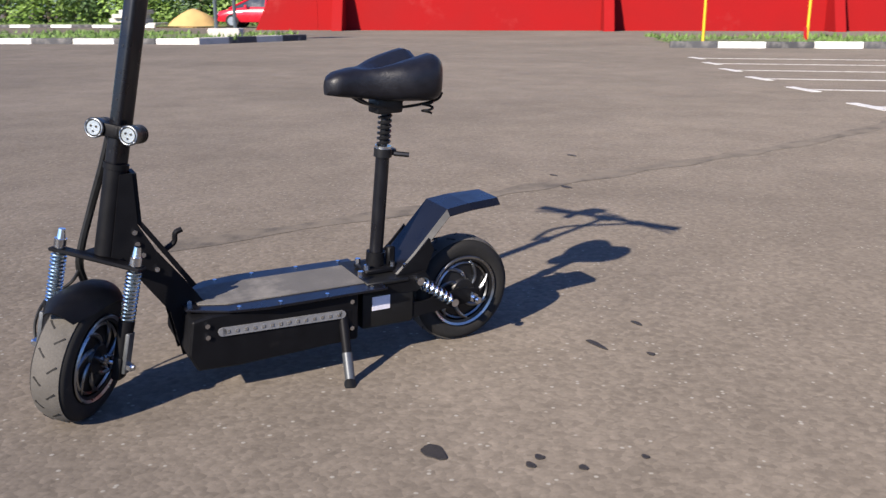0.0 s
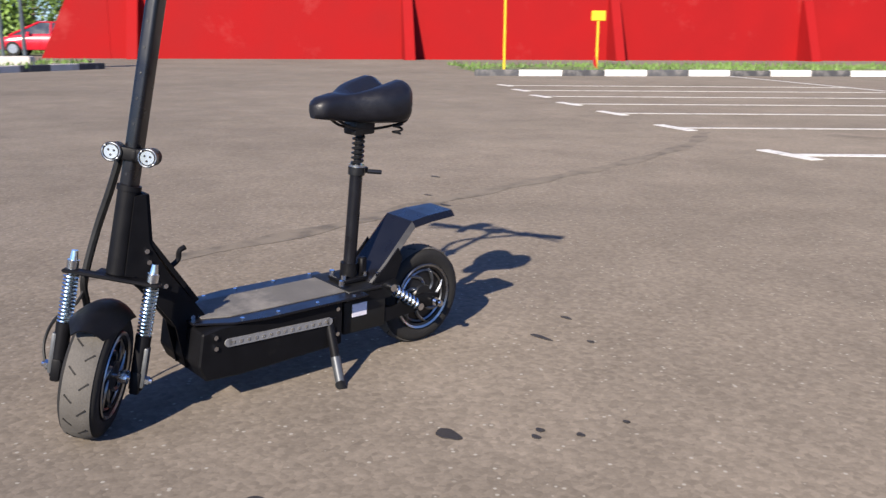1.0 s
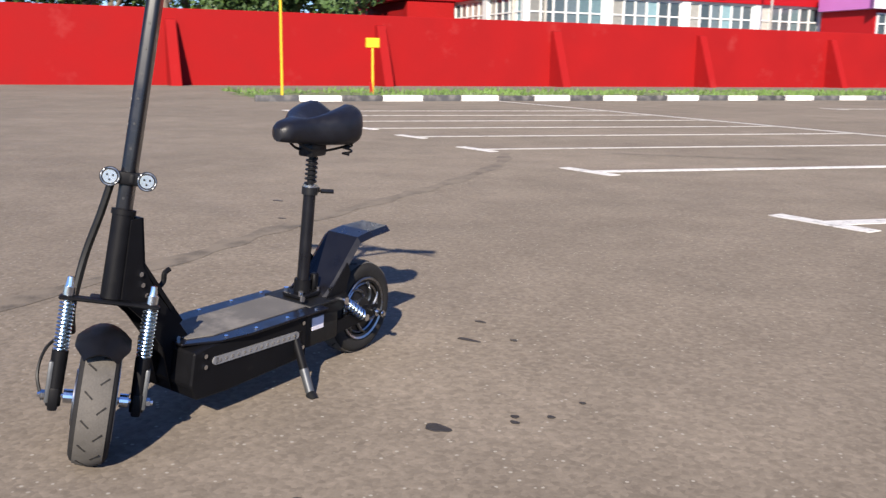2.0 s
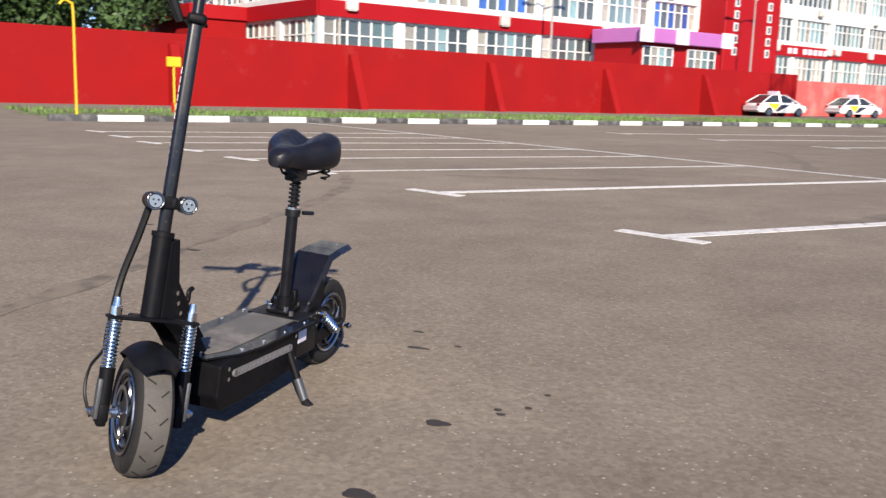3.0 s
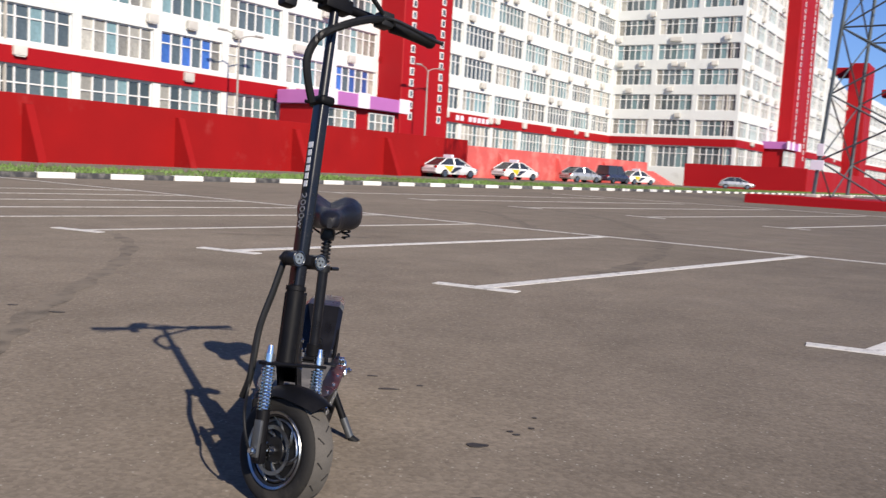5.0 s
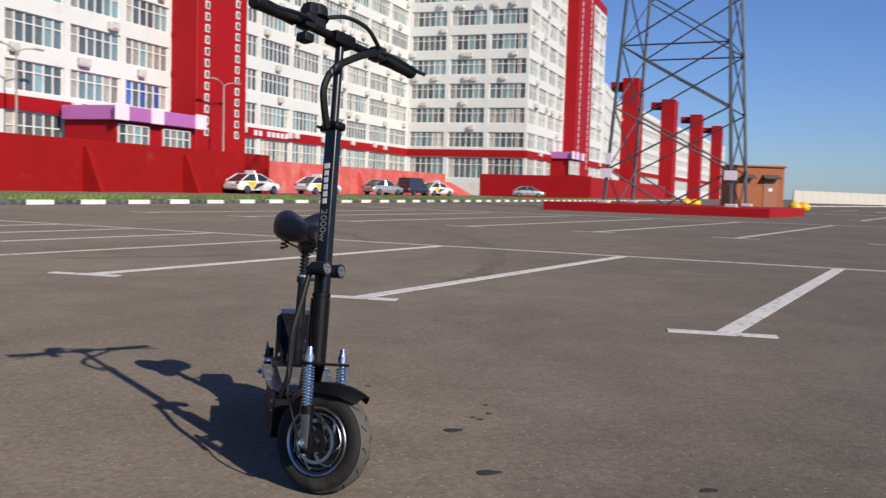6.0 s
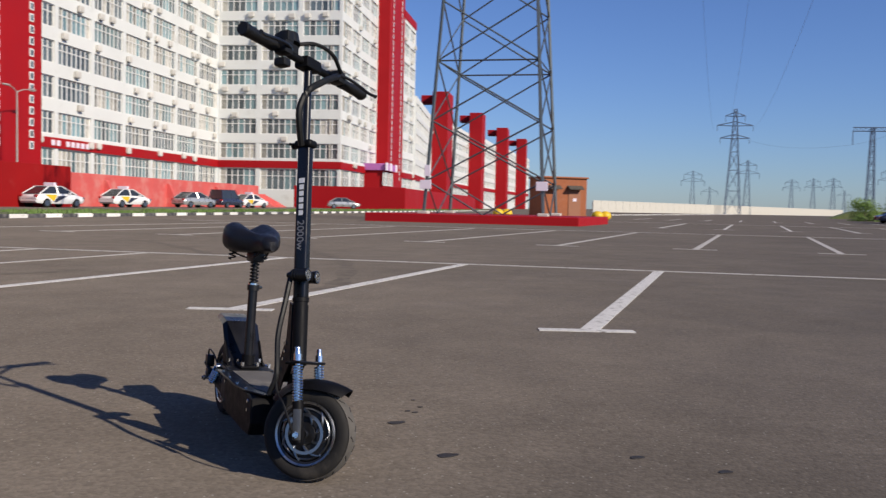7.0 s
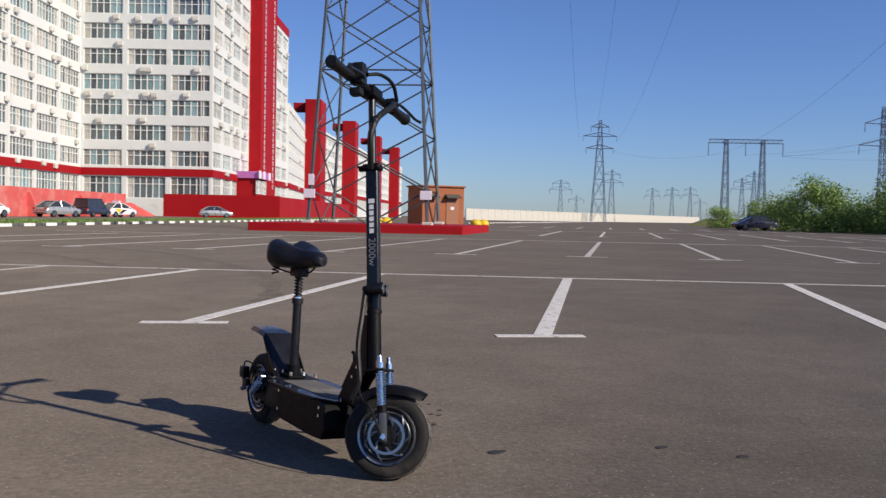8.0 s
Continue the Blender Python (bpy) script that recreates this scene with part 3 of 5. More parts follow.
# handlebar
H = BAR @ Matrix.Translation((0, 0, 0.905)) @ Matrix.Diagonal((1, 1.083, 1, 1))
bm = B()
rod(bm, (0, -0.285, 0.004), (0, 0.285, 0.004), 0.0125, seg=18, m=H)
box(bm, (0, 0, 0.002), (0.050, 0.075, 0.036), H, 0.007, 2)
bar = part("handlebar", bm, BLACK, scooter, "black straight handlebar", True)
for s in (-1, 1):
    bm = B()
    lathe(bm, [(0.0125, s * 0.165), (0.0185, s * 0.168), (0.0170, s * 0.20), (0.0180, s * 0.25), (0.0195, s * 0.286), (0.0215, s * 0.292), (0.0190, s * 0.300), (0.0, s * 0.300)], 20, H @ Matrix.Translation((0, 0, 0.004)))
    part("grip", bm, PLASTIC, bar, "ribbed black rubber grip", True)
    bm = B()
    box(bm, (0.012, s * 0.135, 0.006), (0.044, 0.036, 0.040), H, 0.006, 2)
    part("switch_box", bm, PLASTIC, bar, "black switch housing", True)
    bm = B()
    sweep(bm, spline([(0.022, s * 0.115, 0.006), (0.040, s * 0.150, 0.006), (0.046, s * 0.205, 0.000), (0.050, s * 0.262, -0.010), (0.060, s * 0.292, -0.014)], 5), [0.008] * 3 + [0.0055] * 17 + [0.007], 8, H)
    part("brake_lever", bm, BLACK_SATIN, bar, "black brake lever", True)
bm = B()
rod(bm, (-0.012, -0.085, 0.034), (-0.020, -0.085, 0.066), 0.037, seg=20, m=H)
box(bm, (-0.004, -0.085, 0.022), (0.036, 0.040, 0.030), H, 0.006, 2)
box(bm, (0.016, -0.128, 0.042), (0.034, 0.030, 0.034), H, 0.005, 2)
part("display", bm, PLASTIC, bar, "round black throttle display", True)
bm = B()
box(bm, (0.004, -0.128, -0.036), (0.040, 0.034, 0.026), H, 0.008, 2)
part("horn_switch", bm, PLASTIC, bar, "small black horn switch", True)

# cable bundle from the bar down the column
bm = B()
sweep(bm, spline([(0.026, 0.13, 0.908), (0.046, 0.075, 0.884), (0.052, 0.005, 0.846), (0.040, -0.055, 0.800), (0.026, -0.074, 0.745), (0.018, -0.060, 0.690), (0.008, -0.034, 0.640)], 8), 0.0105, 8, BAR)
sweep(bm, spline([(0.004, -0.07, 0.950), (0.040, -0.02, 0.962), (0.056, 0.05, 0.950), (0.044, 0.12, 0.915)], 8), 0.0065, 8, BAR)
part("cable_loop", bm, PLASTIC, scooter, "thick black wrapped cable bundle", True)
bm = B()
sweep(bm, spline([(-0.020, -0.030, 0.25), (-0.030, -0.045, 0.16), (-0.040, -0.065, 0.06), (-0.036, -0.075, -0.05), (-0.060, -0.070, -0.11)], 8), 0.0085, 8, S)
sweep(bm, spline([(-0.040, -0.066, 0.02), (-0.034, -0.078, -0.09), (0.004, -0.112, -0.135), (0.028, -0.120, -0.185), (0.040, -0.104, -0.235)], 8), 0.0035, 6, S)
part("cable_lower", bm, PLASTIC, scooter, "black cables hanging beside the fork", True)

# neck: gusset plates between the head tube and the deck
neck = thing("neck")
neck.parent = scooter
for s in (-1, 1):
    bm = B()
    prism(bm, [(0.772, 0.505), (0.748, 0.508), (0.744, 0.400), (0.705, 0.330), (0.640, 0.245), (0.612, 0.205), (0.625, 0.105), (0.668, 0.095), (0.690, 0.200), (0.750, 0.285), (0.800, 0.335)], s * 0.021, s * 0.026)
    plate = part("gusset_plate", bm, BLACK, neck, "black folded neck plate with bolts")
    studs("bolt", [((x, s * 0.025, z), (x, s * 0.031, z)) for x, z in ((0.752, 0.385), (0.748, 0.360), (0.738, 0.335), (0.712, 0.300), (0.650, 0.215), (0.640, 0.150))], 0.0058, CHROME, plate, "bright bolt head")
bm = B()
prism(bm, [(0.748, 0.506), (0.739, 0.506), (0.735, 0.405), (0.630, 0.252), (0.640, 0.246), (0.742, 0.398)], -0.022, 0.022)
part("neck_back", bm, BLACK, neck)
bm = B()
sweep(bm, spline([(0.690, 0.0, 0.330), (0.668, 0.0, 0.345), (0.664, 0.0, 0.365), (0.650, 0.0, 0.372)], 5), 0.006, 8)
part("hook", bm, BLACK, neck, "small black bent hook", True)

# deck: battery box, folded top plate, grip sheet
bm = B()
out = [(0.282, 0.088), (0.560, 0.078), (0.655, 0.082), (0.672, 0.120), (0.662, 0.196), (0.620, 0.204), (0.282, 0.204)]
prism(bm, out, -0.096, 0.096)
bmesh.ops.bevel(bm, geom=bm.edges[:], offset=0.004, segments=1, affect="EDGES")
deck = part("deck_box", bm, BLACK, scooter, "black steel battery box under the deck")
bm = B()
a = [(0.215, -0.112), (0.50, -0.112), (0.585, -0.100), (0.665, -0.058), (0.665, 0.058), (0.585, 0.100), (0.50, 0.112), (0.215, 0.112)]
lo = [bm.verts.new((x, y, 0.205)) for x, y in a]
hi = [bm.verts.new((x, y, 0.211)) for x, y in a]
bm.faces.new(hi)
bm.faces.new(list(reversed(lo)))
for k in range(8):
    bm.faces.new((lo[k], lo[(k + 1) % 8], hi[(k + 1) % 8], hi[k]))
bmesh.ops.bevel(bm, geom=bm.edges[:], offset=0.0015, segments=1, affect="EDGES")
plate = part("deck_plate", bm, BLACK_GLOSS, scooter, "glossy black deck plate")
bm = B()
a = [(0.25, -0.066), (0.575, -0.064), (0.635, -0.042), (0.635, 0.042), (0.575, 0.064), (0.25, 0.066)]
lo = [bm.verts.new((x, y, 0.2112)) for x, y in a]
hi = [bm.verts.new((x, y, 0.2132)) for x, y in a]
bm.faces.new(hi)
for k in range(6):
    bm.faces.new((lo[k], lo[(k + 1) % 6], hi[(k + 1) % 6], hi[k]))
part("grip_sheet", bm, GRIP_TAPE, plate, "dusty grey grip tape")
studs("deck_screw", [((x, y, 0.2105), (x, y, 0.2145)) for x, y in ((0.25, 0.098), (0.36, 0.098), (0.47, 0.098), (0.56, 0.09), (0.25, -0.098), (0.36, -0.098), (0.47, -0.098), (0.56, -0.09), (0.645, 0.0))], 0.005, CHROME, plate, "bright screw head", 8)
for s in (-1, 1):
    if s > 0:       # the light strip sits on the left side alone
        bm = B()
        rod(bm, (0.325, s * 0.0965, 0.158), (0.325, s * 0.1005, 0.158), 0.0095, seg=16)
        rod(bm, (0.600, s * 0.0965, 0.165), (0.600, s * 0.1005, 0.165), 0.0095, seg=16)
        box(bm, (0.4625, s * 0.0985, 0.1615), (0.275, 0.004, 0.019), Matrix.Translation((0.4625, 0, 0.1615)) @ pose(0, 0, 0, 0, -1.4, 0) @ Matrix.Translation((-0.4625, 0, -0.1615)))
        strip = part("light_strip", bm, LED, deck, "pale LED strip in a clear cover", True)
        bm = B()
        for k in range(14):
            x = 0.335 + 0.0195 * k
            box(bm, (x, s * 0.1012, 0.1585 + 0.0005 * k), (0.0065, 0.0012, 0.007))
        tagged(part("led_chip", bm, LAMP_CLEAR, strip, "row of pale LED chips"), kind="stuff")
    studs("side_bolt", [((x, s * 0.0955, z), (x, s * 0.1015, z)) for x, z in ((0.632, 0.184), (0.632, 0.158), (0.30, 0.185), (0.30, 0.12))], 0.0058, CHROME, deck, "bright hexagon bolt")

# rear frame: controller box, swing arms, shocks
bm = B()
box(bm, (0.195, 0, 0.150), (0.135, 0.150, 0.105), ID, 0.008, 2)
box(bm, (0.200, 0, 0.210), (0.11, 0.165, 0.010), ID, 0.003)
rear_box = part("controller_box", bm, PLASTIC, scooter, "black controller box behind the deck", True)
bm = B()
box(bm, (0.215, 0.0762, 0.160), (0.046, 0.002, 0.034))
part("sticker", bm, STICKER, rear_box, "pale square sticker")
for s in (-1, 1):
    bm = B()
    prism(bm, [(0.26, 0.205), (0.10, 0.222), (0.085, 0.200), (0.12, 0.175), (0.26, 0.185)], s * 0.070, s * 0.078)
    part("rear_arm", bm, BLACK, scooter, "black upper rear arm")
    bm = B()
    prism(bm, [(0.19, 0.125), (0.12, 0.105), (-0.056, 0.120), (-0.064, 0.150), (-0.01, 0.158), (0.10, 0.140), (0.19, 0.155)], s * 0.062, s * 0.070)
    arm = part("swing_arm", bm, BLACK, scooter, "black rear swing arm")
    bm = B()
    rod(bm, (0.120, s * 0.086, 0.205), (0.022, s * 0.086, 0.134), 0.006, seg=10)
    rod(bm, (0.120, s * 0.064, 0.205), (0.120, s * 0.096, 0.205), 0.010, seg=12)
    rod(bm, (0.022, s * 0.064, 0.134), (0.022, s * 0.096, 0.134), 0.010, seg=12)
    part("rear_shock", bm, CHROME, arm, "chrome rear shock absorber", True)
    bm = B()
    coil(bm, (0.111, s * 0.086, 0.196), (0.033, s * 0.086, 0.142), 0.0135, 0.0032, 6)
    part("rear_spring", bm, SPRING, arm, "shiny zinc coil spring", True)

# folded rear mudguard
bm = B()
prof = [(0.165, 0.215), (0.120, 0.262), (0.030, 0.362), (-0.030, 0.370), (-0.118, 0.374)]
rows = []
for k, (x, z) in enumerate(prof):
    half = (0.062, 0.066, 0.066, 0.064, 0.058)[k]
    rows.append([bm.verts.new((x, -half, z - 0.014)), bm.verts.new((x, -half + 0.014, z)), bm.verts.new((x, half - 0.014, z)), bm.verts.new((x, half, z - 0.014))])
for a, c in zip(rows, rows[1:]):
    for j in range(3):
        bm.faces.new((a[j], c[j], c[j + 1], a[j + 1]))
bmesh.ops.recalc_face_normals(bm, faces=bm.faces)
bmesh.ops.solidify(bm, geom=bm.faces[:], thickness=0.003)
guard = part("rear_mudguard", bm, BLACK_GLOSS, scooter, "folded glossy black rear mudguard")
for s in (-1, 1):
    bm = B()
    prism(bm, [(0.170, 0.215), (0.120, 0.262), (0.085, 0.300), (0.070, 0.270), (0.095, 0.205)], s * 0.062, s * 0.066)
    part("mudguard_bracket", bm, BLACK, guard, "triangular black bracket")
bm = B()
box(bm, (-0.112, -0.072, 0.190), (0.040, 0.030, 0.046), ID, 0.006, 2)
box(bm, (-0.060, -0.082, 0.150), (0.040, 0.022, 0.040), ID, 0.006, 2)
rod(bm, (-0.05, -0.082, 0.140), (-0.115, -0.078, 0.180), 0.009, seg=8)
caliper = part("brake_caliper", bm, BLACK_SATIN, scooter, "black rear brake caliper", True)
bm = B()
sweep(bm, spline([(-0.112, -0.078, 0.206), (-0.070, -0.086, 0.238), (0.010, -0.086, 0.236), (0.085, -0.082, 0.205), (0.150, -0.078, 0.175)], 6), 0.0032, 6)
part("brake_cable", bm, PLASTIC, caliper, "thin black brake cable", True)
studs("caliper_bolt", [((-0.112, -0.088, 0.180), (-0.112, -0.093, 0.180)), ((-0.060, -0.092, 0.150), (-0.060, -0.097, 0.150))], 0.0050, CHROME, caliper, "bright bolt head")

# saddle post
bm = B()
rod(bm, (0.185, 0, 0.21), (0.168, 0, 0.500), 0.0165, seg=20)
post = part("saddle_post", bm, BLACK_GLOSS, scooter, "black saddle post", True, Matrix.Translation((0.011, 0, 0)))
bm = B()
box(bm, (0.185, 0, 0.222), (0.080, 0.070, 0.012), ID, 0.003)
rod(bm, (0.185, 0, 0.222), (0.183, 0, 0.262), 0.0225, seg=20)
box(bm, (0.150, 0.012, 0.250), (0.020, 0.020, 0.050), ID, 0.004)
part("post_foot", bm, BLACK, post, "black bolted post foot", True)
studs("foot_nut", [((x, y, 0.226), (x, y, 0.240)) for x, y in ((0.152, 0.026), (0.218, 0.026), (0.152, -0.026), (0.218, -0.026), (0.130, 0.055), (0.130, -0.055), (0.250, 0.06))], 0.0068, CHROME, post, "bright hexagon nut")
bm = B()
rod(bm, (0.1685, 0, 0.492), (0.1675, 0, 0.512), 0.0215, seg=20)
rod(bm, (0.150, 0.022, 0.502), (0.120, 0.040, 0.500), 0.006, seg=8)
box(bm, (0.148, 0.0, 0.502), (0.024, 0.020, 0.016), ID, 0.003)
part("post_clamp", bm, BLACK_SATIN, post, "quick-release clamp with a bright collar", True)
bm = B()
rod(bm, (0.1677, 0, 0.511), (0.1672, 0, 0.518), 0.0195, seg=20)
part("bright_collar", bm, CHROME, post, "", True)
bm = B()
rod(bm, (0.168, 0, 0.50), (0.163, 0, 0.600), 0.0095, seg=12)
coil(bm, (0.167, 0, 0.520), (0.1635, 0, 0.592), 0.0135, 0.0036, 6)
part("post_spring", bm, BLACK_SATIN, post, "black post spring", True)
SD = Matrix.Translation((0.163, 0, 0.612)) @ pose(0, 0, 0, 0, 0, 7)
PAD = SD @ Matrix.Translation((0.0, 0, 0.012)) @ Matrix.Diagonal((0.91, 0.89, 0.90, 1))
bm = B()
box(bm, (0, 0, 0), (0.070, 0.045, 0.036), SD, 0.008, 2)
for s in (-1, 1):
    sweep(bm, spline([(0.10, s * 0.012, 0.032), (0.04, s * 0.020, 0.002), (-0.04, s * 0.022, -0.004), (-0.10, s * 0.055, 0.012), (-0.115, s * 0.060, 0.030)], 6), 0.0035, 6, SD)
    coil(bm, (-0.075, s * 0.060, -0.016), (-0.075, s * 0.060, 0.028), 0.012, 0.003, 3, SD)
part("saddle_clamp", bm, BLACK_SATIN, post, "black saddle rails and springs", True)
bm = B()
rows = []
N = 22
for k in range(N + 1):
    t = k / N
    x = 0.172 - 0.300 * t
    half = 0.034 + 0.086 * (1 / (1 + math.exp(-(t - 0.46) * 11)))
    half *= math.sqrt(max(0.02, 1 - max(0, (t - 0.80) / 0.205) ** 2.2)) * math.sqrt(max(0.05, 1 - max(0, (0.10 - t) / 0.105) ** 2))
    top = 0.080 + 0.060 * t ** 1.2 - 0.055 * max(0, (t - 0.86) / 0.14) ** 2 - 0.016 * max(0, (0.12 - t) / 0.12) ** 2
    low = 0.004 + 0.024 * (1 - t) ** 2
    ring = []
    for j in range(24):
        a = 2 * math.pi * j / 24
        cy, cz = math.cos(a), math.sin(a)
        y = half * math.copysign(abs(cy) ** 0.62, cy)
        z = (top + low) / 2 + (top - low) / 2 * math.copysign(abs(cz) ** (0.85 - 0.27 * t), cz)
        if cz > 0 and t > 0.25:
            z -= 0.032 * min(1, (t - 0.25) / 0.3) * math.exp(-(y / 0.034) ** 2)
        ring.append(bm.verts.new(PAD @ Vector((x, y, z))))
    rows.append(ring)
for a, c in zip(rows, rows[1:]):
    for j in range(24):
        bm.faces.new((a[j], a[(j + 1) % 24], c[(j + 1) % 24], c[j]))
bm.faces.new(rows[0])
bm.faces.new(rows[-1])
bmesh.ops.recalc_face_normals(bm, faces=bm.faces)
saddle = part("saddle", bm, LEATHER, scooter, "wide padded black saddle with a split rear", True, Matrix.Translation((0.011, 0, -0.006)))
bm = B()
box(bm, (0.1685, 0, 0.050), (0.004, 0.022, 0.018), PAD, 0.003)
part("nose_badge", bm, BLACK_SATIN, saddle, "small grey nose badge")

# kickstand on the left
bm = B()
rod(bm, (0.318, 0.088, 0.150), (0.330, 0.160, 0.010), 0.0115, 0.0100, 12)
box(bm, (0.318, 0.085, 0.150), (0.040, 0.024, 0.034), ID, 0.004)
stand = part("kickstand", bm, BLACK, scooter, "black kickstand folded out to the left", True)
# paler sleeve: the tube's bright highlight is put into its colour
bm = B()
rod(bm, (0.3245, 0.1270, 0.0745), (0.3292, 0.1552, 0.0195), 0.0122, 0.0116, 12)
part("lower_tube", bm, DROPOUT, stand, "lower tube, paler grey for its bright highlight", True)
bm = B()
rod(bm, (0.331, 0.158, 0.016), (0.338, 0.178, 0.004), 0.013, 0.015, 12)
part("stand_foot", bm, PLASTIC, stand, "rubber stand foot", True)
bm = B()
sweep(bm, spline([(0.322, 0.105, 0.125), (0.326, 0.118, 0.090), (0.329, 0.130, 0.060)], 5), 0.0045, 6)
part("stand_spring", bm, SPRING, stand, "bright return spring", True)

# ---- kerbs, grass, fence ----
KX = -20.6


def kerb_row(name, x, y0, y1, first_white, label, turn=0.0):
    root = thing(name, None, label, "kerb", kind="structure")
    meshes = []
    for material in (KERB_WHITE, KERB_DARK):
        bm = B()
        box(bm, (0, 0, 0.035), (0.18, 0.985, 0.20), ID, 0.02, 2)
        me = bpy.data.meshes.new("kerb_stone")
        bm.to_mesh(me)
        bm.free()
        me.materials.append(material)
        meshes.append(me)
    n = int(y1 - y0)
    for k in range(n):
        j = (k + (0 if first_white else 1)) % 2
        again("kerb_stone", meshes[j], root, pose(x + random.uniform(-0.015, 0.015), y0 + k + 0.5, random.uniform(-0.012, 0.006), 0, random.uniform(-1, 1), random.uniform(-0.6, 0.6)))
    return root


kerb_row("kerb_1", KX, 0.1, 150.0, False, "black and white painted concrete kerb stones beside grass")
kerb_row("kerb_2", KX - 1.0, -46.9, -9.9, True, "black and white painted concrete kerb stones of a grass island")
kerb_row("kerb_3", -43.0, -60.0, -19.0, True, "black and white kerb stones across the road")
# the kerb ends, set back round the corners of the driveway
kerb_end = thing("kerb_end", None, "weathered kerb stones at the mouth of the driveway", "kerb", kind="structure")
for k in range(4):
    bm = B()
    box(bm, (0, 0, 0.06), (0.18, 0.985, 0.19), pose(KX - 1.2 - 0.86 * k, -9.65 + 0.45 * k, 0.0, 0, 0, 62), 0.02, 2)
    part("kerb_stone", bm, (CONCRETE, KERB_DARK)[k % 2], kerb_end)


def grass_bed(name, x0, x1, y0, y1, count, seed, label):
    bm = B()
    bmesh.ops.create_grid(bm, x_segments=10, y_segments=60, size=0.5)
    for v in bm.verts:
        v.co = Vector((x0 + (v.co.x + 0.5) * (x1 - x0), y0 + (v.co.y + 0.5) * (y1 - y0), 0.10 + 0.05 * noise.noise(Vector((v.co.x * 9, v.co.y * 40, seed)))))
        if abs(v.co.x - x0) < 1e-4 or abs(v.co.x - x1) < 1e-4:
            v.co.z = 0.05
        if abs(v.co.y - y0) < 1e-4 or abs(v.co.y - y1) < 1e-4:
            v.co.z = -0.02
    root = tagged(part(name, bm, SOIL), label, "grass verge", kind="structure")
    rnd = random.Random(seed)
    v, f = [], []
    for k in range(count):
        x, y = rnd.uniform(x0 + 0.1, x1 - 0.1), rnd.uniform(y0 + 0.1, y1 - 0.1)
        if noise.noise(Vector((x * 0.5, y * 0.3, seed))) < -0.12:
            continue
        a, h, w = rnd.uniform(0, 6.28), rnd.uniform(0.05, 0.16), rnd.uniform(0.02, 0.05)
        i = len(v)
        v += [(x - w * math.cos(a), y - w * math.sin(a), 0.09), (x + w * math.cos(a), y + w * math.sin(a), 0.09), (x + rnd.uniform(-0.05, 0.05), y + rnd.uniform(-0.05, 0.05), 0.09 + h)]
        f.append((i, i + 1, i + 2))
    me = bpy.data.meshes.new("grass")
    me.from_pydata(v, [], f)
    me.materials.append(GRASS)
    tagged(new("grass", me), "short green and dry grass tufts on the verge", "grass", kind="stuff")
    return root


grass_bed("ground_verge_1", -27.0, KX - 0.09, 0.1, 150.0, 26000, 3, "thin green grass verge behind the kerb")
grass_bed("ground_verge_2", -28.5, KX - 1.09, -46.9, -9.8, 9000, 4, "patchy green grass island")
grass_bed("ground_verge_3", -60.0, -43.1, -60.0, -15.0, 9000, 5, "grass in front of the trees")

FX, FH = -38.0, 3.0


def wall_box(name, x0, x1, y0, y1, z0, z1, material, label, category="wall"):
    bm = B()
    box(bm, ((x0 + x1) / 2, (y0 + y1) / 2, (z0 + z1) / 2), (x1 - x0, y1 - y0, z1 - z0), ID, 0.02)
    return tagged(part(name, bm, material), label, category, kind="structure")


fence = wall_box("wall_fence", FX - 0.3, FX, -10.3, 57.0, -0.1, FH, RED_WALL, "tall bright red painted concrete boundary wall")
bm = B()
prism(bm, [(-10.3, -0.05), (-12.9, -0.05), (-11.5, FH), (-10.3, FH)], 0, 0.3, Matrix.Translation((FX - 0.3, 0, 0)) @ Matrix(((0, 1, 0, 0), (1, 0, 0, 0), (0, 0, 1, 0), (0, 0, 0, 1))))
part("wall_end", bm, RED_WALL, fence, "slanting red end of the wall")
for y in (-9.3, 1.4, 10.2, 19.0, 27.6, 36.6, 46.0):
    bm = B()
    prism(bm, [(0, -0.05), (1.35, -0.05), (0.28, 2.55), (0, 2.6)], y - 0.2, y + 0.2, Matrix.Translation((FX - 0.02, 0, 0)))
    part("buttress", bm, RED_WALL, fence, "slanting red concrete buttress")
ramp_wall = wall_box("wall_ramp", -40.6, -40.2, 56.0, 104.0, -0.1, 2.7, RED_PINKISH, "pinkish red retaining wall behind parked cars")
for y in (66.0, 78.0, 90.0):
    bm = B()
    prism(bm, [(0, -0.05), (1.3, -0.05), (0.28, 2.2), (0, 2.3)], y - 0.2, y + 0.2, Matrix.Translation((-40.22, 0, 0)))
    part("buttress", bm, RED_PINKISH, ramp_wall)
wall_box("wall_corner", -40.6, FX - 0.3, 56.0, 57.0, -0.1, 2.98, RED_WALL, "red corner of the boundary wall")
# the podium takes the brighter cladding red to make up for weak sun
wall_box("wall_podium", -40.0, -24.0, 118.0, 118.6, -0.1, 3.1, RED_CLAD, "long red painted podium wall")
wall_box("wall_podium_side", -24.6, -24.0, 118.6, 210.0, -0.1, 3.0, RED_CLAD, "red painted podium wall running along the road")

# steps between the two walls
steps = thing("outdoor_stairs", None, "pale pinkish concrete stairs beside the red walls", "stairs", kind="structure")
for k in range(10):
    bm = B()
    box(bm, (-39.5 - 0.32 * k, 110.0, 0.09 + 0.17 * k), (0.34, 5.0, 0.18 + 0.34 * k * 0))
    part("step", bm, RED_PINKISH, steps)
bm = B()
prism(bm, [(-39.2, 0), (-42.8, 0), (-42.8, 1.7)], 107.0, 107.3)
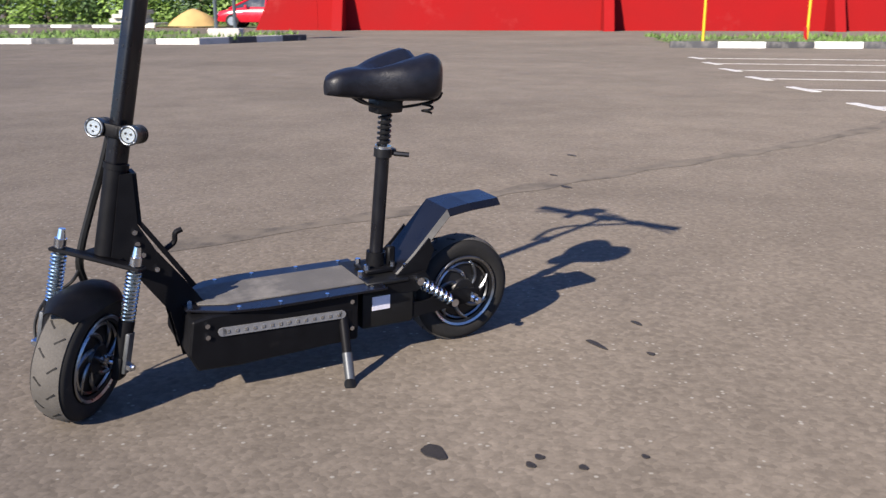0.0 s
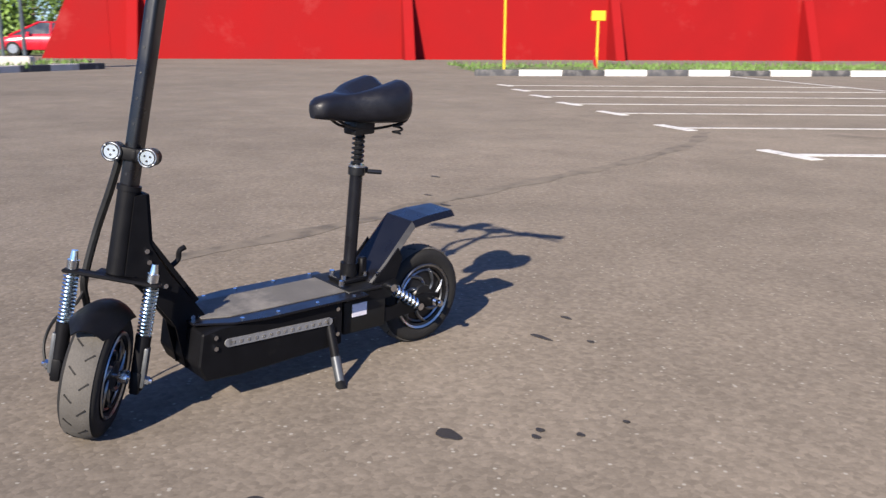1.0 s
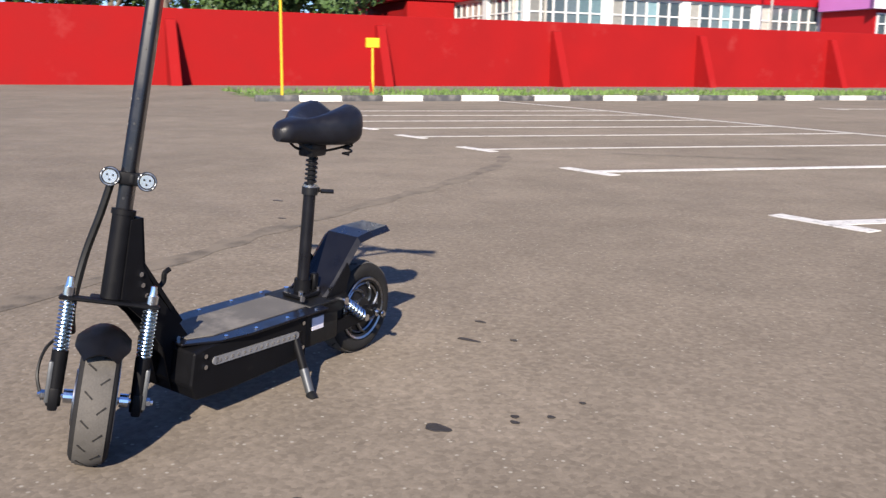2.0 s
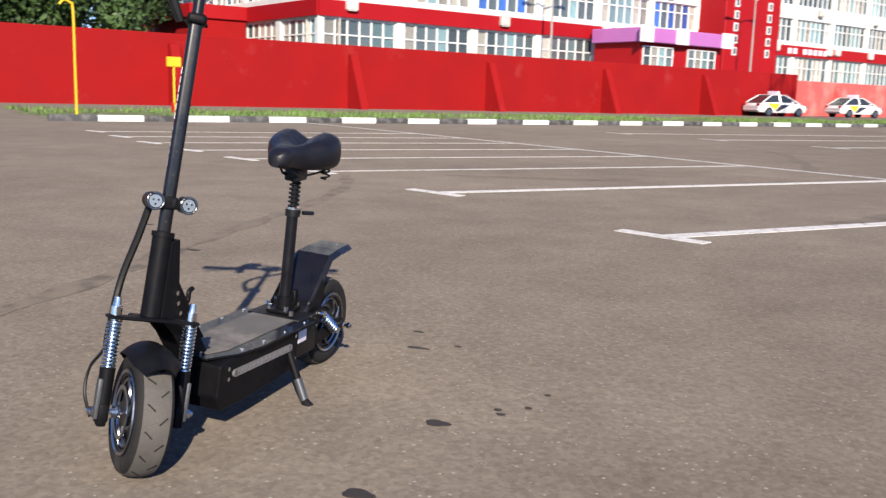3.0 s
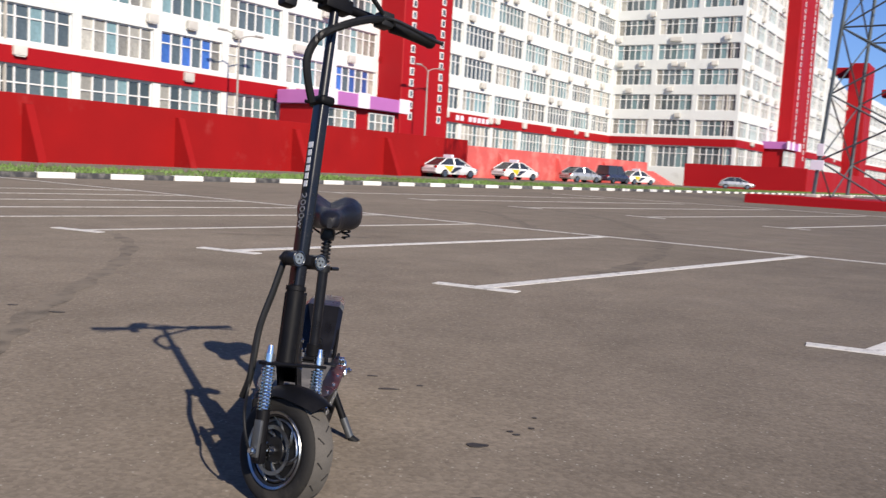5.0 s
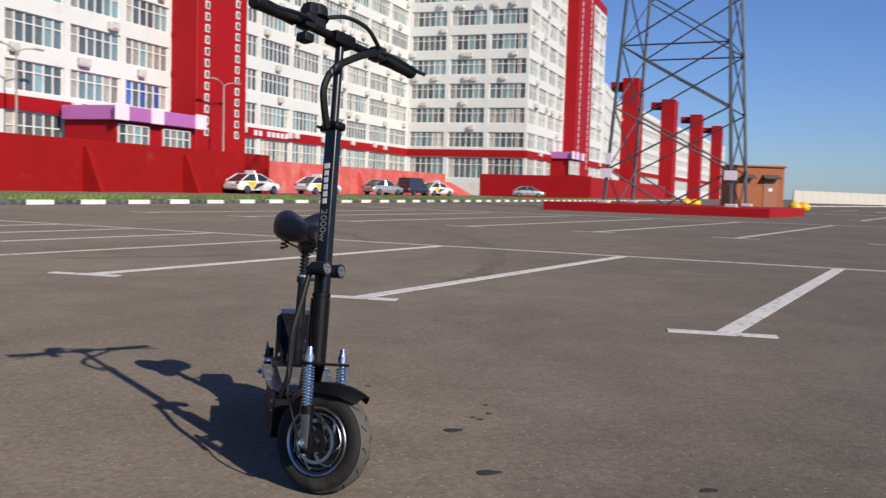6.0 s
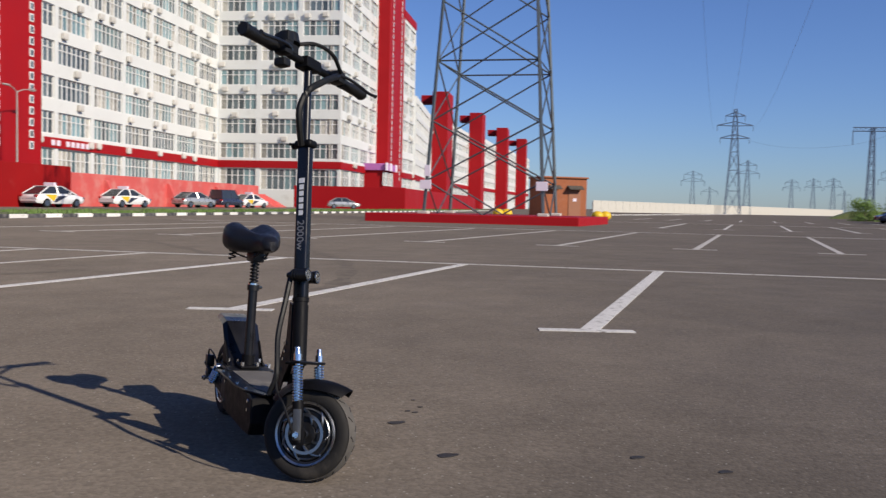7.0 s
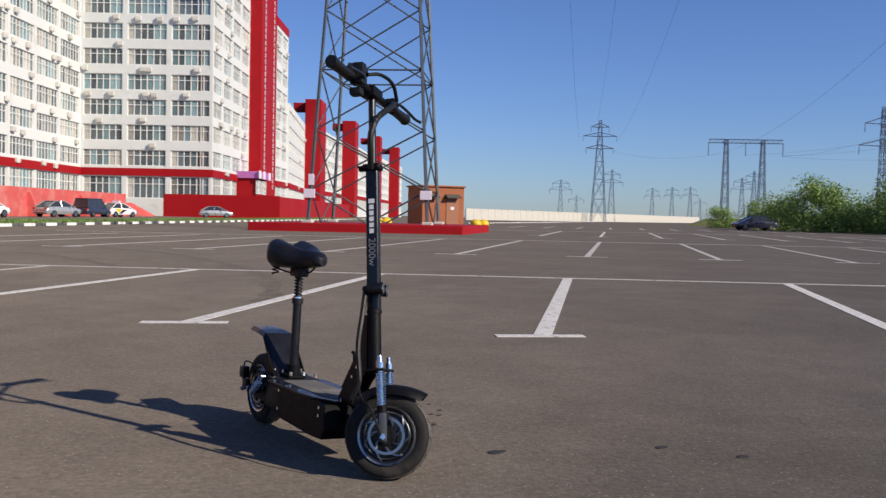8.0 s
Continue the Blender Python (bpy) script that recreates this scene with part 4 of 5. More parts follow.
part("stair_cheek", bm, RED_PINKISH, steps)

# ---- white and red office building ----
BAND0, BAND1, FLOOR = 5.65, 6.70, 3.55
window_meshes = {}


def window_set(w, h, kind):
    """Frame and glass meshes for a window w wide: upright bars and one transom; x along, y out, z up."""
    key = (round(w, 2), round(h, 2), kind)
    if key in window_meshes:
        return window_meshes[key]
    n = max(2, round(w / 0.95))
    xs = []
    for k in range(n + 1):
        x = -w / 2 + 0.05 + (w - 0.10) * k / n
        xs += [x - 0.05 - 0.012 * (0 < k < n), x + 0.05 + 0.012 * (0 < k < n)]
    zs = [-h / 2, -h / 2 + 0.09, h * 0.16 - 0.045, h * 0.16 + 0.045, h / 2 - 0.09, h / 2]
    frame_mesh = bpy.data.meshes.new("window")
    index, v, f = {}, [], []

    def at(x, y, z):
        key2 = (round(x, 4), y, round(z, 4))
        if key2 not in index:
            index[key2] = len(v)
            v.append(key2)
        return index[key2]

    def solid(a, c):
        return 0 <= a < len(xs) - 1 and 0 <= c < len(zs) - 1 and not (a % 2 and c % 2)

    for a in range(len(xs) - 1):
        for c in range(len(zs) - 1):
            if not solid(a, c):
                continue
            x0, x1, z0, z1 = xs[a], xs[a + 1], zs[c], zs[c + 1]
            f.append((at(x0, 0.06, z0), at(x0, 0.06, z1), at(x1, 0.06, z1), at(x1, 0.06, z0)))
            f.append((at(x0, -0.06, z0), at(x1, -0.06, z0), at(x1, -0.06, z1), at(x0, -0.06, z1)))
            for da, dc, (xa, za), (xb, zb) in ((-1, 0, (x0, z0), (x0, z1)), (1, 0, (x1, z1), (x1, z0)), (0, -1, (x1, z0), (x0, z0)), (0, 1, (x0, z1), (x1, z1))):
                if not solid(a + da, c + dc):
                    f.append((at(xa, -0.06, za), at(xb, -0.06, zb), at(xb, 0.06, zb), at(xa, 0.06, za)))
    frame_mesh.from_pydata(v, [], f)
    frame_mesh.materials.append(FRAME_WHITE)
    panes, glass = {}, []
    rnd = random.Random(kind * 7 + n)
    for k in range(n):
        mats = (GLASS_A, GLASS_B, GLASS_C, GLASS_BLUE)
        pick = mats[3] if kind == 5 and k % 2 else rnd.choices(mats[:3], ((5, 2, 3), (1, 6, 2), (3, 2, 6), (7, 1, 1), (2, 5, 3), (3, 3, 3))[kind])[0]
        x = -w / 2 + 0.04 + (w - 0.08) * (k + 0.5) / n
        if pick.name not in panes:
            ob = fast_boxes("pane", [((0, -0.03, 0), ((w - 0.08) / n - 0.01, 0.02, h - 0.06))], pick)
            panes[pick.name] = ob.data
            bpy.data.objects.remove(ob)
        glass.append((panes[pick.name], x))
    window_meshes[key] = (frame_mesh, glass)
    return window_meshes[key]


ac_bm = B()
box(ac_bm, (0, 0.22, 0), (0.85, 0.34, 0.62), ID, 0.03)
AC = bpy.data.meshes.new("air_conditioner")
rod(ac_bm, (0.12, 0.38, 0), (0.12, 0.405, 0), 0.22, seg=14)
box(ac_bm, (0, 0.15, -0.34), (0.7, 0.4, 0.05))
ac_bm.to_mesh(AC)
ac_bm.free()
AC.materials.append(mat("pale_ac_casing", (0.60, 0.58, 0.53), 0.5, 0, 2, 0.1, 0, 20, tint=0.15))


def facade(root, a, c, floors, bays, seed, ground=True, ac=0.35, blue=False, depth=0.45, storey=FLOOR):
    """A wall from a to c (its outer side on the left hand going from a to c) with rows of windows in real openings."""
    rnd = random.Random(seed)
    a, c = Vector((*a, 0)), Vector((*c, 0))
    d = (c - a).normalized()
    a, c = a + d * 0.008, c - d * 0.008
    out = Vector((-d.y, d.x, 0))
    length = (c - a).length
    M = Matrix(((d.x, out.x, 0, a.x), (d.y, out.y, 0, a.y), (0, 0, 1, 0), (0, 0, 0, 1)))
    top = BAND1 + floors * storey + 0.4
    bay = length / bays
    wall, red = [], []
    gap = 0.7
    levels = [(2.5, BAND0 - 0.08)] if ground else []
    levels += [(BAND1 + 0.35 + storey * k, BAND1 + 0.35 + storey * (k + 1) - 1.3) for k in range(floors)]
    # sills and heads between the rows of openings
    red.append(((length / 2, -depth / 2 + 0.06, (BAND0 + BAND1) / 2), (length, depth + 0.12, BAND1 - BAND0)))
    edges = [0.0]
    for lo, hi in levels:
        edges += [lo, hi]
    edges.append(top)
    for lo, hi in zip(edges[0::2], edges[1::2]):
        if lo < BAND0 < hi:
            wall.append(((length / 2, -depth / 2, (lo + BAND0) / 2), (length, depth, BAND0 - lo)))
            wall.append(((length / 2, -depth / 2, (hi + BAND1) / 2), (length, depth, hi - BAND1)))
        else:
            wall.append(((length / 2, -depth / 2, (lo + hi) / 2), (length, depth, hi - lo)))
    for lo, hi in levels:
        for k in range(bays + 1):
            x0, x1 = max(0, k * bay - gap / 2), min(length, k * bay + gap / 2)
            wall.append(((x0 / 2 + x1 / 2, -depth / 2 - 0.002, (lo + hi) / 2), (x1 - x0, depth, hi - lo)))
    ob = fast_boxes("wall", wall, WHITE_CLAD, root)
    ob.matrix_basis = M
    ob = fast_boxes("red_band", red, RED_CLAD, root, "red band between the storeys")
    ob.matrix_basis = M
    for r, (lo, hi) in enumerate(levels):
        for k in range(bays):
            w = bay - gap
            kind = rnd.choice((0, 0, 1, 2, 3, 4))
            if blue and rnd.random() < 0.16 and r < 3:
                kind = 5
            fm, gl = window_set(w, hi - lo, kind)
            at = M @ Matrix.Translation(((k + 0.5) * bay, -0.22, (lo + hi) / 2))
            wo = again("window", fm, root, at)
            for g, gx in gl:
                again("pane", g, wo, Matrix.Translation((gx, 0, 0)))
            if r and rnd.random() < ac:
                for j in range(rnd.choice((1, 1, 2))):
                    again("air_conditioner", AC, root, M @ Matrix.Translation((k * bay + rnd.uniform(0.6, bay - 0.6), 0.02, lo - rnd.uniform(0.45, 0.8))))
    back = fast_boxes("inner_wall", [((length / 2, -depth - 1.2, top / 2), (length, 0.1, top))], CONCRETE, root)
    back.matrix_basis = M
    return M


LAB = "white and red office block with long rows of windows"
block_a = thing("office_building", None, LAB, "building")
facade(block_a, (-53.0, 64.6), (-53.0, 25.6), 8, 6, 11, blue=True, ac=0.6)
facade(block_a, (-53.0, 25.6), (-87.0, 25.6), 8, 6, 12)
fast_boxes("roof", [((-70.0, 43.9, 35.2), (34.2, 36.8, 0.5))], CONCRETE, block_a)
bm = B()
box(bm, (-68.0, 23.6, 2.85), (9.0, 3.8, 5.7), ID, 0.05)
part("annex", bm, RED_WALL, block_a, "low red flat-roofed annex")
bm = B()
box(bm, (-69.6, 23.3, 6.2), (12.6, 4.4, 1.0), ID, 0.05)
part("annex_roof", bm, RED_CLAD, block_a)


def stair_tower(name, x0, x1, y0, y1, h, lit_y, label):
    root = thing(name, None, label, "building")
    bm = B()
    box(bm, ((x0 + x1) / 2, (y0 + y1) / 2, h / 2), (x1 - x0, y1 - y0, h), ID, 0.08)
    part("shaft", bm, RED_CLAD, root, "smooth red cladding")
    for yy in lit_y:
        k = 0
        z = 5.4
        while z < h - 2:
            ob = fast_boxes("slot_window", [((0, 0, 0), (0.10, 0.62, 0.72))], FRAME_WHITE, root)
            ob.matrix_basis = Matrix.Translation((x1 + 0.02, yy, z))
            g = fast_boxes("glass", [((0.05, 0, 0), (0.03, 0.38, 0.5))], GLASS_A, ob)
            z += 1.05
    z = 7.0
    while z < h - 2:
        ob = fast_boxes("vent", [((0, 0, 0), (1.0, 0.10, 0.5))], RED_WALL, root)
        ob.matrix_basis = Matrix.Translation(((x0 + x1) / 2, y0 - 0.03, z))
        z += FLOOR
    return root


def canopy(root, x0, x1, y0, y1, z):
    bm = B()
    box(bm, ((x0 + x1) / 2, (y0 + y1) / 2, z + 0.55), (x1 - x0, y1 - y0, 1.1), ID, 0.04)
    c = part("canopy", bm, PURPLE, root, "purple entrance canopy with pale sign boxes")
    for fy in (0.03, 0.42, 0.96):
        bm = B()
        box(bm, (x1 + 0.05, y0 + (y1 - y0) * fy, z + 0.6), (0.14, 1.5, 1.25), ID, 0.02)
        part("sign_box", bm, PALE_SIGN, c, "pale square sign box")
    ob = fast_boxes("porch_wall", [(((x0 + x1) / 2 - 0.3, (y0 + y1) / 2, z / 2), (x1 - x0 - 0.6, y1 - y0 - 0.8, z))], RED_CLAD, root)
    for fy in (0.22, 0.72):
        fm, gl = window_set(3.6, 2.2, 3)
        at = Matrix(((0, 1, 0, x1 - 0.52), (-1, 0, 0, y0 + (y1 - y0) * fy), (0, 0, 1, z - 1.35), (0, 0, 0, 1)))
        wo = again("window", fm, root, at)
        for g, gx in gl:
            again("pane", g, wo, Matrix.Translation((gx, 0, 0)))


t1 = stair_tower("stair_tower", -56.0, -50.2, 64.6, 72.8, 38.0, (66.1, 71.1), "tall red stair tower with two strips of small windows")
canopy(t1, -52.4, -47.0, 50.3, 61.1, 5.25)
block_b = thing("office_building", None, LAB, "building")
facade(block_b, (-53.0, 122.0), (-53.0, 72.8), 8, 7, 21, ac=0.85)
facade(block_b, (-34.4, 122.0), (-53.0, 122.0), 9, 3, 22, ac=0.6)
facade(block_b, (-34.4, 146.0), (-34.4, 122.0), 9, 4, 23, ac=0.5)
fast_boxes("roof", [((-44.0, 134.0, 38.6), (18.2, 24.2, 0.5)), ((-63.0, 101.0, 35.0), (20.0, 42.0, 0.5))], CONCRETE, block_b)
t2 = stair_tower("stair_tower", -39.0, -32.3, 146.0, 159.0, 40.5, (148.6, 156.4), "tall red stair tower beside the white block")
canopy(t2, -38.0, -30.8, 137.5, 146.0, 6.2)
facade(block_b, (-32.3, 171.0), (-32.3, 159.0), 8, 2, 24, ac=0.6)
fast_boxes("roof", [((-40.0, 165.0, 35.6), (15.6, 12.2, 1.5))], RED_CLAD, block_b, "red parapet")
for k in range(7):
    bm = B()
    box(bm, (-52.86, 79.0 + 0.95 * k + (0.8 if k > 1 else 0), (BAND0 + BAND1) / 2), (0.10, 0.62, 0.55))
    part("sign_bar", bm, PALE_SIGN, block_b, "pale bar of lettering on the red band")
block_c = thing("office_building", None, "distant white office wing with red stair towers", "building")
facade(block_c, (-35.3, 213.0), (-31.9, 171.0), 5, 7, 31, ac=0.1, storey=3.02)
row = [(-35.34, 213.0), (-31.8, 262.0), (-27.95, 312.0), (-23.93, 362.0), (-20.5, 402.0)]
for (xa, ya), (xb, yb) in zip(row, row[1:]):
    facade(block_c, (xb, yb), (xa + 2.5, ya + 9), 5, 6, 40, ac=0.05, storey=3.02)
for x, y in row[:4]:
    bm = B()
    box(bm, (x + 1.95, y + 4.5, 14.2), (3.95, 9.0, 28.4), ID, 0.1)
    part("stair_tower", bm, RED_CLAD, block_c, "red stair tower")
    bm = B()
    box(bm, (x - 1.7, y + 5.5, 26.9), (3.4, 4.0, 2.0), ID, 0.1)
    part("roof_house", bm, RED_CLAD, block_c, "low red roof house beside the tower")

# ---- pylon on a red plinth ----
bm = B()
box(bm, (4.65, 4.2, 0.15), (9.3, 8.4, 0.44), ID, 0.03)
PLINTH = pose(-11.4, 32.45, 0, 0, 0, -0.8) @ Matrix(((1, 0.13, 0, 0), (0, 1, 0, 0), (0, 0, 1, 0), (0, 0, 0, 1)))
for v in bm.verts:
    v.co = PLINTH @ v.co
# brighter RED_CLAD lifts the weakly sunlit plinth through its colour
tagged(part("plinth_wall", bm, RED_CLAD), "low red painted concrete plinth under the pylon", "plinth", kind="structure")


def lattice(root, base, half0, half1, h, panels, w, material, far=False, nodes=None):
    """A tapering four-legged lattice tower with crossed braces."""
    bm = B()
    bx, by, bz = base

    def corner(k, t):
        hw = half0 + (half1 - half0) * t
        sx, sy = ((-1, -1), (1, -1), (1, 1), (-1, 1))[k % 4]
        return Vector((bx + sx * hw, by + sy * hw, bz + h * t))

    seg = 4 if far else 5
    for k in range(4):
        rod(bm, corner(k, 0), corner(k, 1), w, w * 0.7, seg)
        part("leg", bm, material, root, "steel angle leg")
        bm = B()
    ts = [0.0]
    step = 1.0
    for k in range(panels):
        ts.append(ts[-1] + step)
        step *= 0.88
    ts = [t / ts[-1] for t in ts] if nodes is None else [z / h for z in nodes]
    for a, c in zip(ts, ts[1:]):
        for k in range(4):
            rods = [(corner(k, a), corner(k + 1, c)), (corner(k + 1, a), corner(k, c))]
            if nodes is None or ts.index(c) % 3 == 0:
                rods.append((corner(k, c), corner(k + 1, c)))
            if nodes is not None and a == 0:     # the foot: two struts meeting at the middle of the side
                mid = (corner(k, 0) + corner(k + 1, 0)) / 2
                rods = [(mid, corner(k, c)), (mid, corner(k + 1, c))]
            for p, q in rods:
                if far:
                    rod(bm, p, q, w * 0.5, seg=4)
                else:
                    one = B()
                    rod(one, p, q, w * 0.45, seg=4)
                    part("brace", one, material, root)
    if far:
        tagged(part("bracing", bm, material, root, "crossed steel braces"), kind="stuff")
    else:
        bm.free()


near_pylon = thing("pylon", None, "grey-green steel lattice pylon standing on a red plinth", "pylon")
lattice(near_pylon, (0, 0, 0.36), 2.7, 0.95, 30.0, 7, 0.085, STEEL, nodes=[0, 1.5, 4.2, 6.9, 9.6, 12.2, 14.8, 17.4, 20.0, 22.5, 25.0, 27.5, 30.0])
for sx in (-1, 1):
    for sy in (-1, 1):
        bm = B()
        box(bm, (2.7 * sx, 2.7 * sy, 0.42), (0.5, 0.5, 0.16), ID, 0.04)
        part("footing", bm, CONCRETE, near_pylon)
for x in (-2.62, 2.62):
    bm = B()
    box(bm, (x, -2.78, 1.68), (0.52, 0.05, 0.40), ID, 0.01)
    part("notice_plate", bm, PALE_SIGN, near_pylon, "pale notice plate")
bm = B()
box(bm, (-2.55, -2.74, 2.3), (0.26, 0.05, 0.5), ID, 0.01)
part("notice_plate", bm, PALE_SIGN, near_pylon, "pale notice plate")
near_pylon.matrix_basis = pose(-6.27, 36.65, 0, 0, 0, -3)


def far_pylon(x, y, h, arms, label):
    root = thing("pylon", None, label, "pylon", "distant pylons")
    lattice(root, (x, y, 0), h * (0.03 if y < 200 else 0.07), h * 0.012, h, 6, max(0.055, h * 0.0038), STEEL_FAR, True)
    for t, w in arms:
        for s in (-1, 1):
            bm = B()
            rod(bm, (x, y, h * t), (x + s * w, y, h * t + 0.2), max(0.06, h * 0.004), seg=4)
            rod(bm, (x, y, h * t + 1.4), (x + s * w, y, h * t + 0.2), max(0.06, h * 0.004), seg=4)
            arm = part("cross_arm", bm, STEEL_FAR, root)
            bm = B()
            rod(bm, (x + s * w, y, h * t + 0.2), (x + s * w, y, h * t - 1.6), 0.08, seg=4)
            part("insulator", bm, STEEL_FAR, arm)



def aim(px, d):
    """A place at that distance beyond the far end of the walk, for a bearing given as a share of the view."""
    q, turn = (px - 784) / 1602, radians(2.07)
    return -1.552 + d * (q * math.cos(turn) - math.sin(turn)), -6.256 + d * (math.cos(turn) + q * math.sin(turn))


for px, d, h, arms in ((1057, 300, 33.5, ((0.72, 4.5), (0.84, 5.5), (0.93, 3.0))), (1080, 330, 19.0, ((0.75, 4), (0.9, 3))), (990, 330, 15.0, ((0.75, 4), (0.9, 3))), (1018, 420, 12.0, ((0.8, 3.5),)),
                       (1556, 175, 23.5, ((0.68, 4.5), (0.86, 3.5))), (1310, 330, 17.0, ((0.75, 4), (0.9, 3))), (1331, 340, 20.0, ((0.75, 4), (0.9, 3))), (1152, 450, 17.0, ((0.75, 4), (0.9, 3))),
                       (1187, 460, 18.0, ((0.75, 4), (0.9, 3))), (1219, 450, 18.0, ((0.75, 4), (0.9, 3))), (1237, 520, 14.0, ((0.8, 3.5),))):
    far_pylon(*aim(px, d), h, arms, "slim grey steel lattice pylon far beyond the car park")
portal = thing("portal_pylon", None, "grey steel portal pylon with a long crossbeam", "pylon")
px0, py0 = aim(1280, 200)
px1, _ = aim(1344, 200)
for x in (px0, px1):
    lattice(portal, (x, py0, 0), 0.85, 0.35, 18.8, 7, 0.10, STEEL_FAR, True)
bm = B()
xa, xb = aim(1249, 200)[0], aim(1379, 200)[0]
for z in (18.2, 19.0):
    rod(bm, (xa, py0, z), (xb, py0, z), 0.10, seg=4)
for k in range(16):
    x = xa + (xb - xa) * k / 16
    rod(bm, (x, py0, 18.2), (x + (xb - xa) / 32, py0, 19.0), 0.05, seg=4)
    rod(bm, (x + (xb - xa) / 32, py0, 19.0), (x + (xb - xa) / 16, py0, 18.2), 0.05, seg=4)
for x in (xa, (xa + xb) / 2, xb):
    rod(bm, (x, py0, 18.2), (x, py0, 15.4), 0.10, seg=5)
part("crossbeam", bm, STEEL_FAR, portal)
cables = thing("power_line", None, "thin overhead power cables sagging across the sky", "cable", kind="stuff")
WIRE = mat("wire", (0.16, 0.19, 0.25), 0.6, 0.2, 1, 0.1, 0, 10)
for a, c, sag in (((xb, py0, 15.6), (117, 64, 34), 6), ((xb, py0, 15.4), (114, 94, 22), 5), (((xa + xb) / 2, py0, 15.6), (107, 64, 34), 6), ((xa, py0, 15.4), (42, 31, 40), 8), ((37, 295, 30), (5, 20, 36), 6), ((44, 295, 27), (13, 20, 36), 6),
                  ((32, 295, 27), (-1, 20, 36), 6), ((xa, py0, 15.4), (39, 295, 25), 2), ((xb, py0, 15.4), (79, 170, 19), 1)):
    bm = B()
    a, c = Vector(a), Vector(c)
    sweep(bm, [a.lerp(c, t / 20) - Vector((0, 0, 4 * sag * (t / 20) * (1 - t / 20))) for t in range(21)], 0.017, 4)
    part("cable", bm, WIRE, cables)

# ---- brick hut, far wall ----
hut = thing("brick_hut", pose(-2.25, 70.5, 0, 0, 0, 24), "small orange brick utility hut with a flat roof", "hut")
bm = B()
box(bm, (0, 0, 1.6), (3.8, 3.2, 3.2), ID, 0.03)
part("wall", bm, BRICK, hut)
bm = B()
box(bm, (0, 0, 3.26), (4.0, 3.5, 0.14), ID, 0.03)
part("roof", bm, BRICK, hut)
bm = B()
box(bm, (0.8, -1.61, 1.15), (1.1, 0.08, 2.2), ID, 0.02)
part("door", bm, mat("brown_door", (0.30, 0.12, 0.06), 0.6, 0, 3, 0.1, 0.1, 40), hut, "brown metal door")
bm = B()
box(bm, (0.8, -1.665, 1.45), (0.3, 0.03, 0.25))
part("door_plate", bm, PALE_SIGN, hut)
for x, w in ((-1.0, 1.0), (0.8, 1.3)):
    bm = B()
    prism(bm, [(-2.15, 2.35), (-1.6, 2.62), (-1.6, 2.54), (-2.15, 2.28)], x - w / 2, x + w / 2, Matrix(((0, 1, 0, 0), (1, 0, 0, 0), (0, 0, 1, 0), (0, 0, 0, 1))))
    part("awning", bm, SKID, hut, "small dark sheet awning")
far_wall = thing("wall_far", None, "long pale concrete panel wall at the end of the car park", "wall", kind="structure")
wa, wb = Vector((4.1, 220.0, 0)), Vector((124.8, 441.0, 0))
n = 60
ang = math.degrees(math.atan2(wb.y - wa.y, wb.x - wa.x))
bm = B()
box(bm, (0, 0, 1.45), ((wb - wa).length / n - 0.16, 0.16, 2.9), ID, 0.02)
panel = bpy.data.meshes.new("panel")
bm.to_mesh(panel)
bm.free()
panel.materials.append(FENCE_PALE)
for k in range(n):
    p = wa.lerp(wb, (k + 0.5) / n)
    again("panel", panel, far_wall, pose(p.x, p.y, 0, 0, 0, ang))
    q = wa.lerp(wb, k / n)
    bm = B()
    box(bm, (0, 0, 1.3), (0.26, 0.26, 2.6), pose(q.x, q.y, 0, 0, 0, ang))
    part("post", bm, FENCE_PALE, far_wall)
far_kerb = kerb_row("kerb_4", 0.0, 0.0, 210.0, True, "painted kerb stones in front of the far wall")
far_kerb.matrix_basis = pose(1.35, 96.5, 0, 0, 0, -14.0)
for k, (x, y) in enumerate(((0.7, 57.0), (1.25, 57.6), (-6.4, 60.5), (-5.8, 61.0))):
    bm = B()
    bmesh.ops.create_uvsphere(bm, u_segments=14, v_segments=8, radius=0.42, matrix=Matrix.Translation((x, y, 0.28)) @ Matrix.Diagonal((1, 1, 0.8, 1)))
    tagged(part("bollard", bm, YELLOW, smooth=True), "round yellow painted concrete bollard on the ground", "bollard", "yellow bollards")

# ---- posts near the verge ----
pipe = thing("gas_pipe", None, "yellow hooked vent pipe standing on the verge", "pipe")
bm = B()
sweep(bm, spline([(-22.2, 1.9, 0.0), (-22.2, 1.9, 1.2), (-22.2, 1.9, 2.45), (-22.2, 1.83, 2.62), (-22.2, 1.7, 2.66), (-22.2, 1.6, 2.56)], 6), 0.03, 10)
part("pipe", bm, YELLOW, pipe, smooth=True)
sign = thing("utility_sign", None, "small yellow marker box on a thin post in the grass", "sign")
bm = B()
rod(bm, (-22.6, 4.4, 0.05), (-22.6, 4.4, 1.3), 0.03, seg=8)
part("post", bm, YELLOW, sign, "orange yellow post")
bm = B()
box(bm, (-22.6, 4.4, 1.40), (0.10, 0.36, 0.25), ID, 0.015)
part("marker_box", bm, YELLOW, sign)
bm = B()
rod(bm, (-22.6, 4.38, 0.05), (-22.6, 4.34, 0.40), 0.045, seg=8)
part("post_foot", bm, RED_CLAD, sign, "red painted post foot")
board = thing("sign_board", None, "grey two-legged notice board on a concrete base", "sign")
for y in (-10.2, -9.7):
    bm = B()
    rod(bm, (-24.0, y, 0.1), (-24.0, y, 2.6), 0.05, seg=8)
    part("leg", bm, STEEL, board)
bm = B()
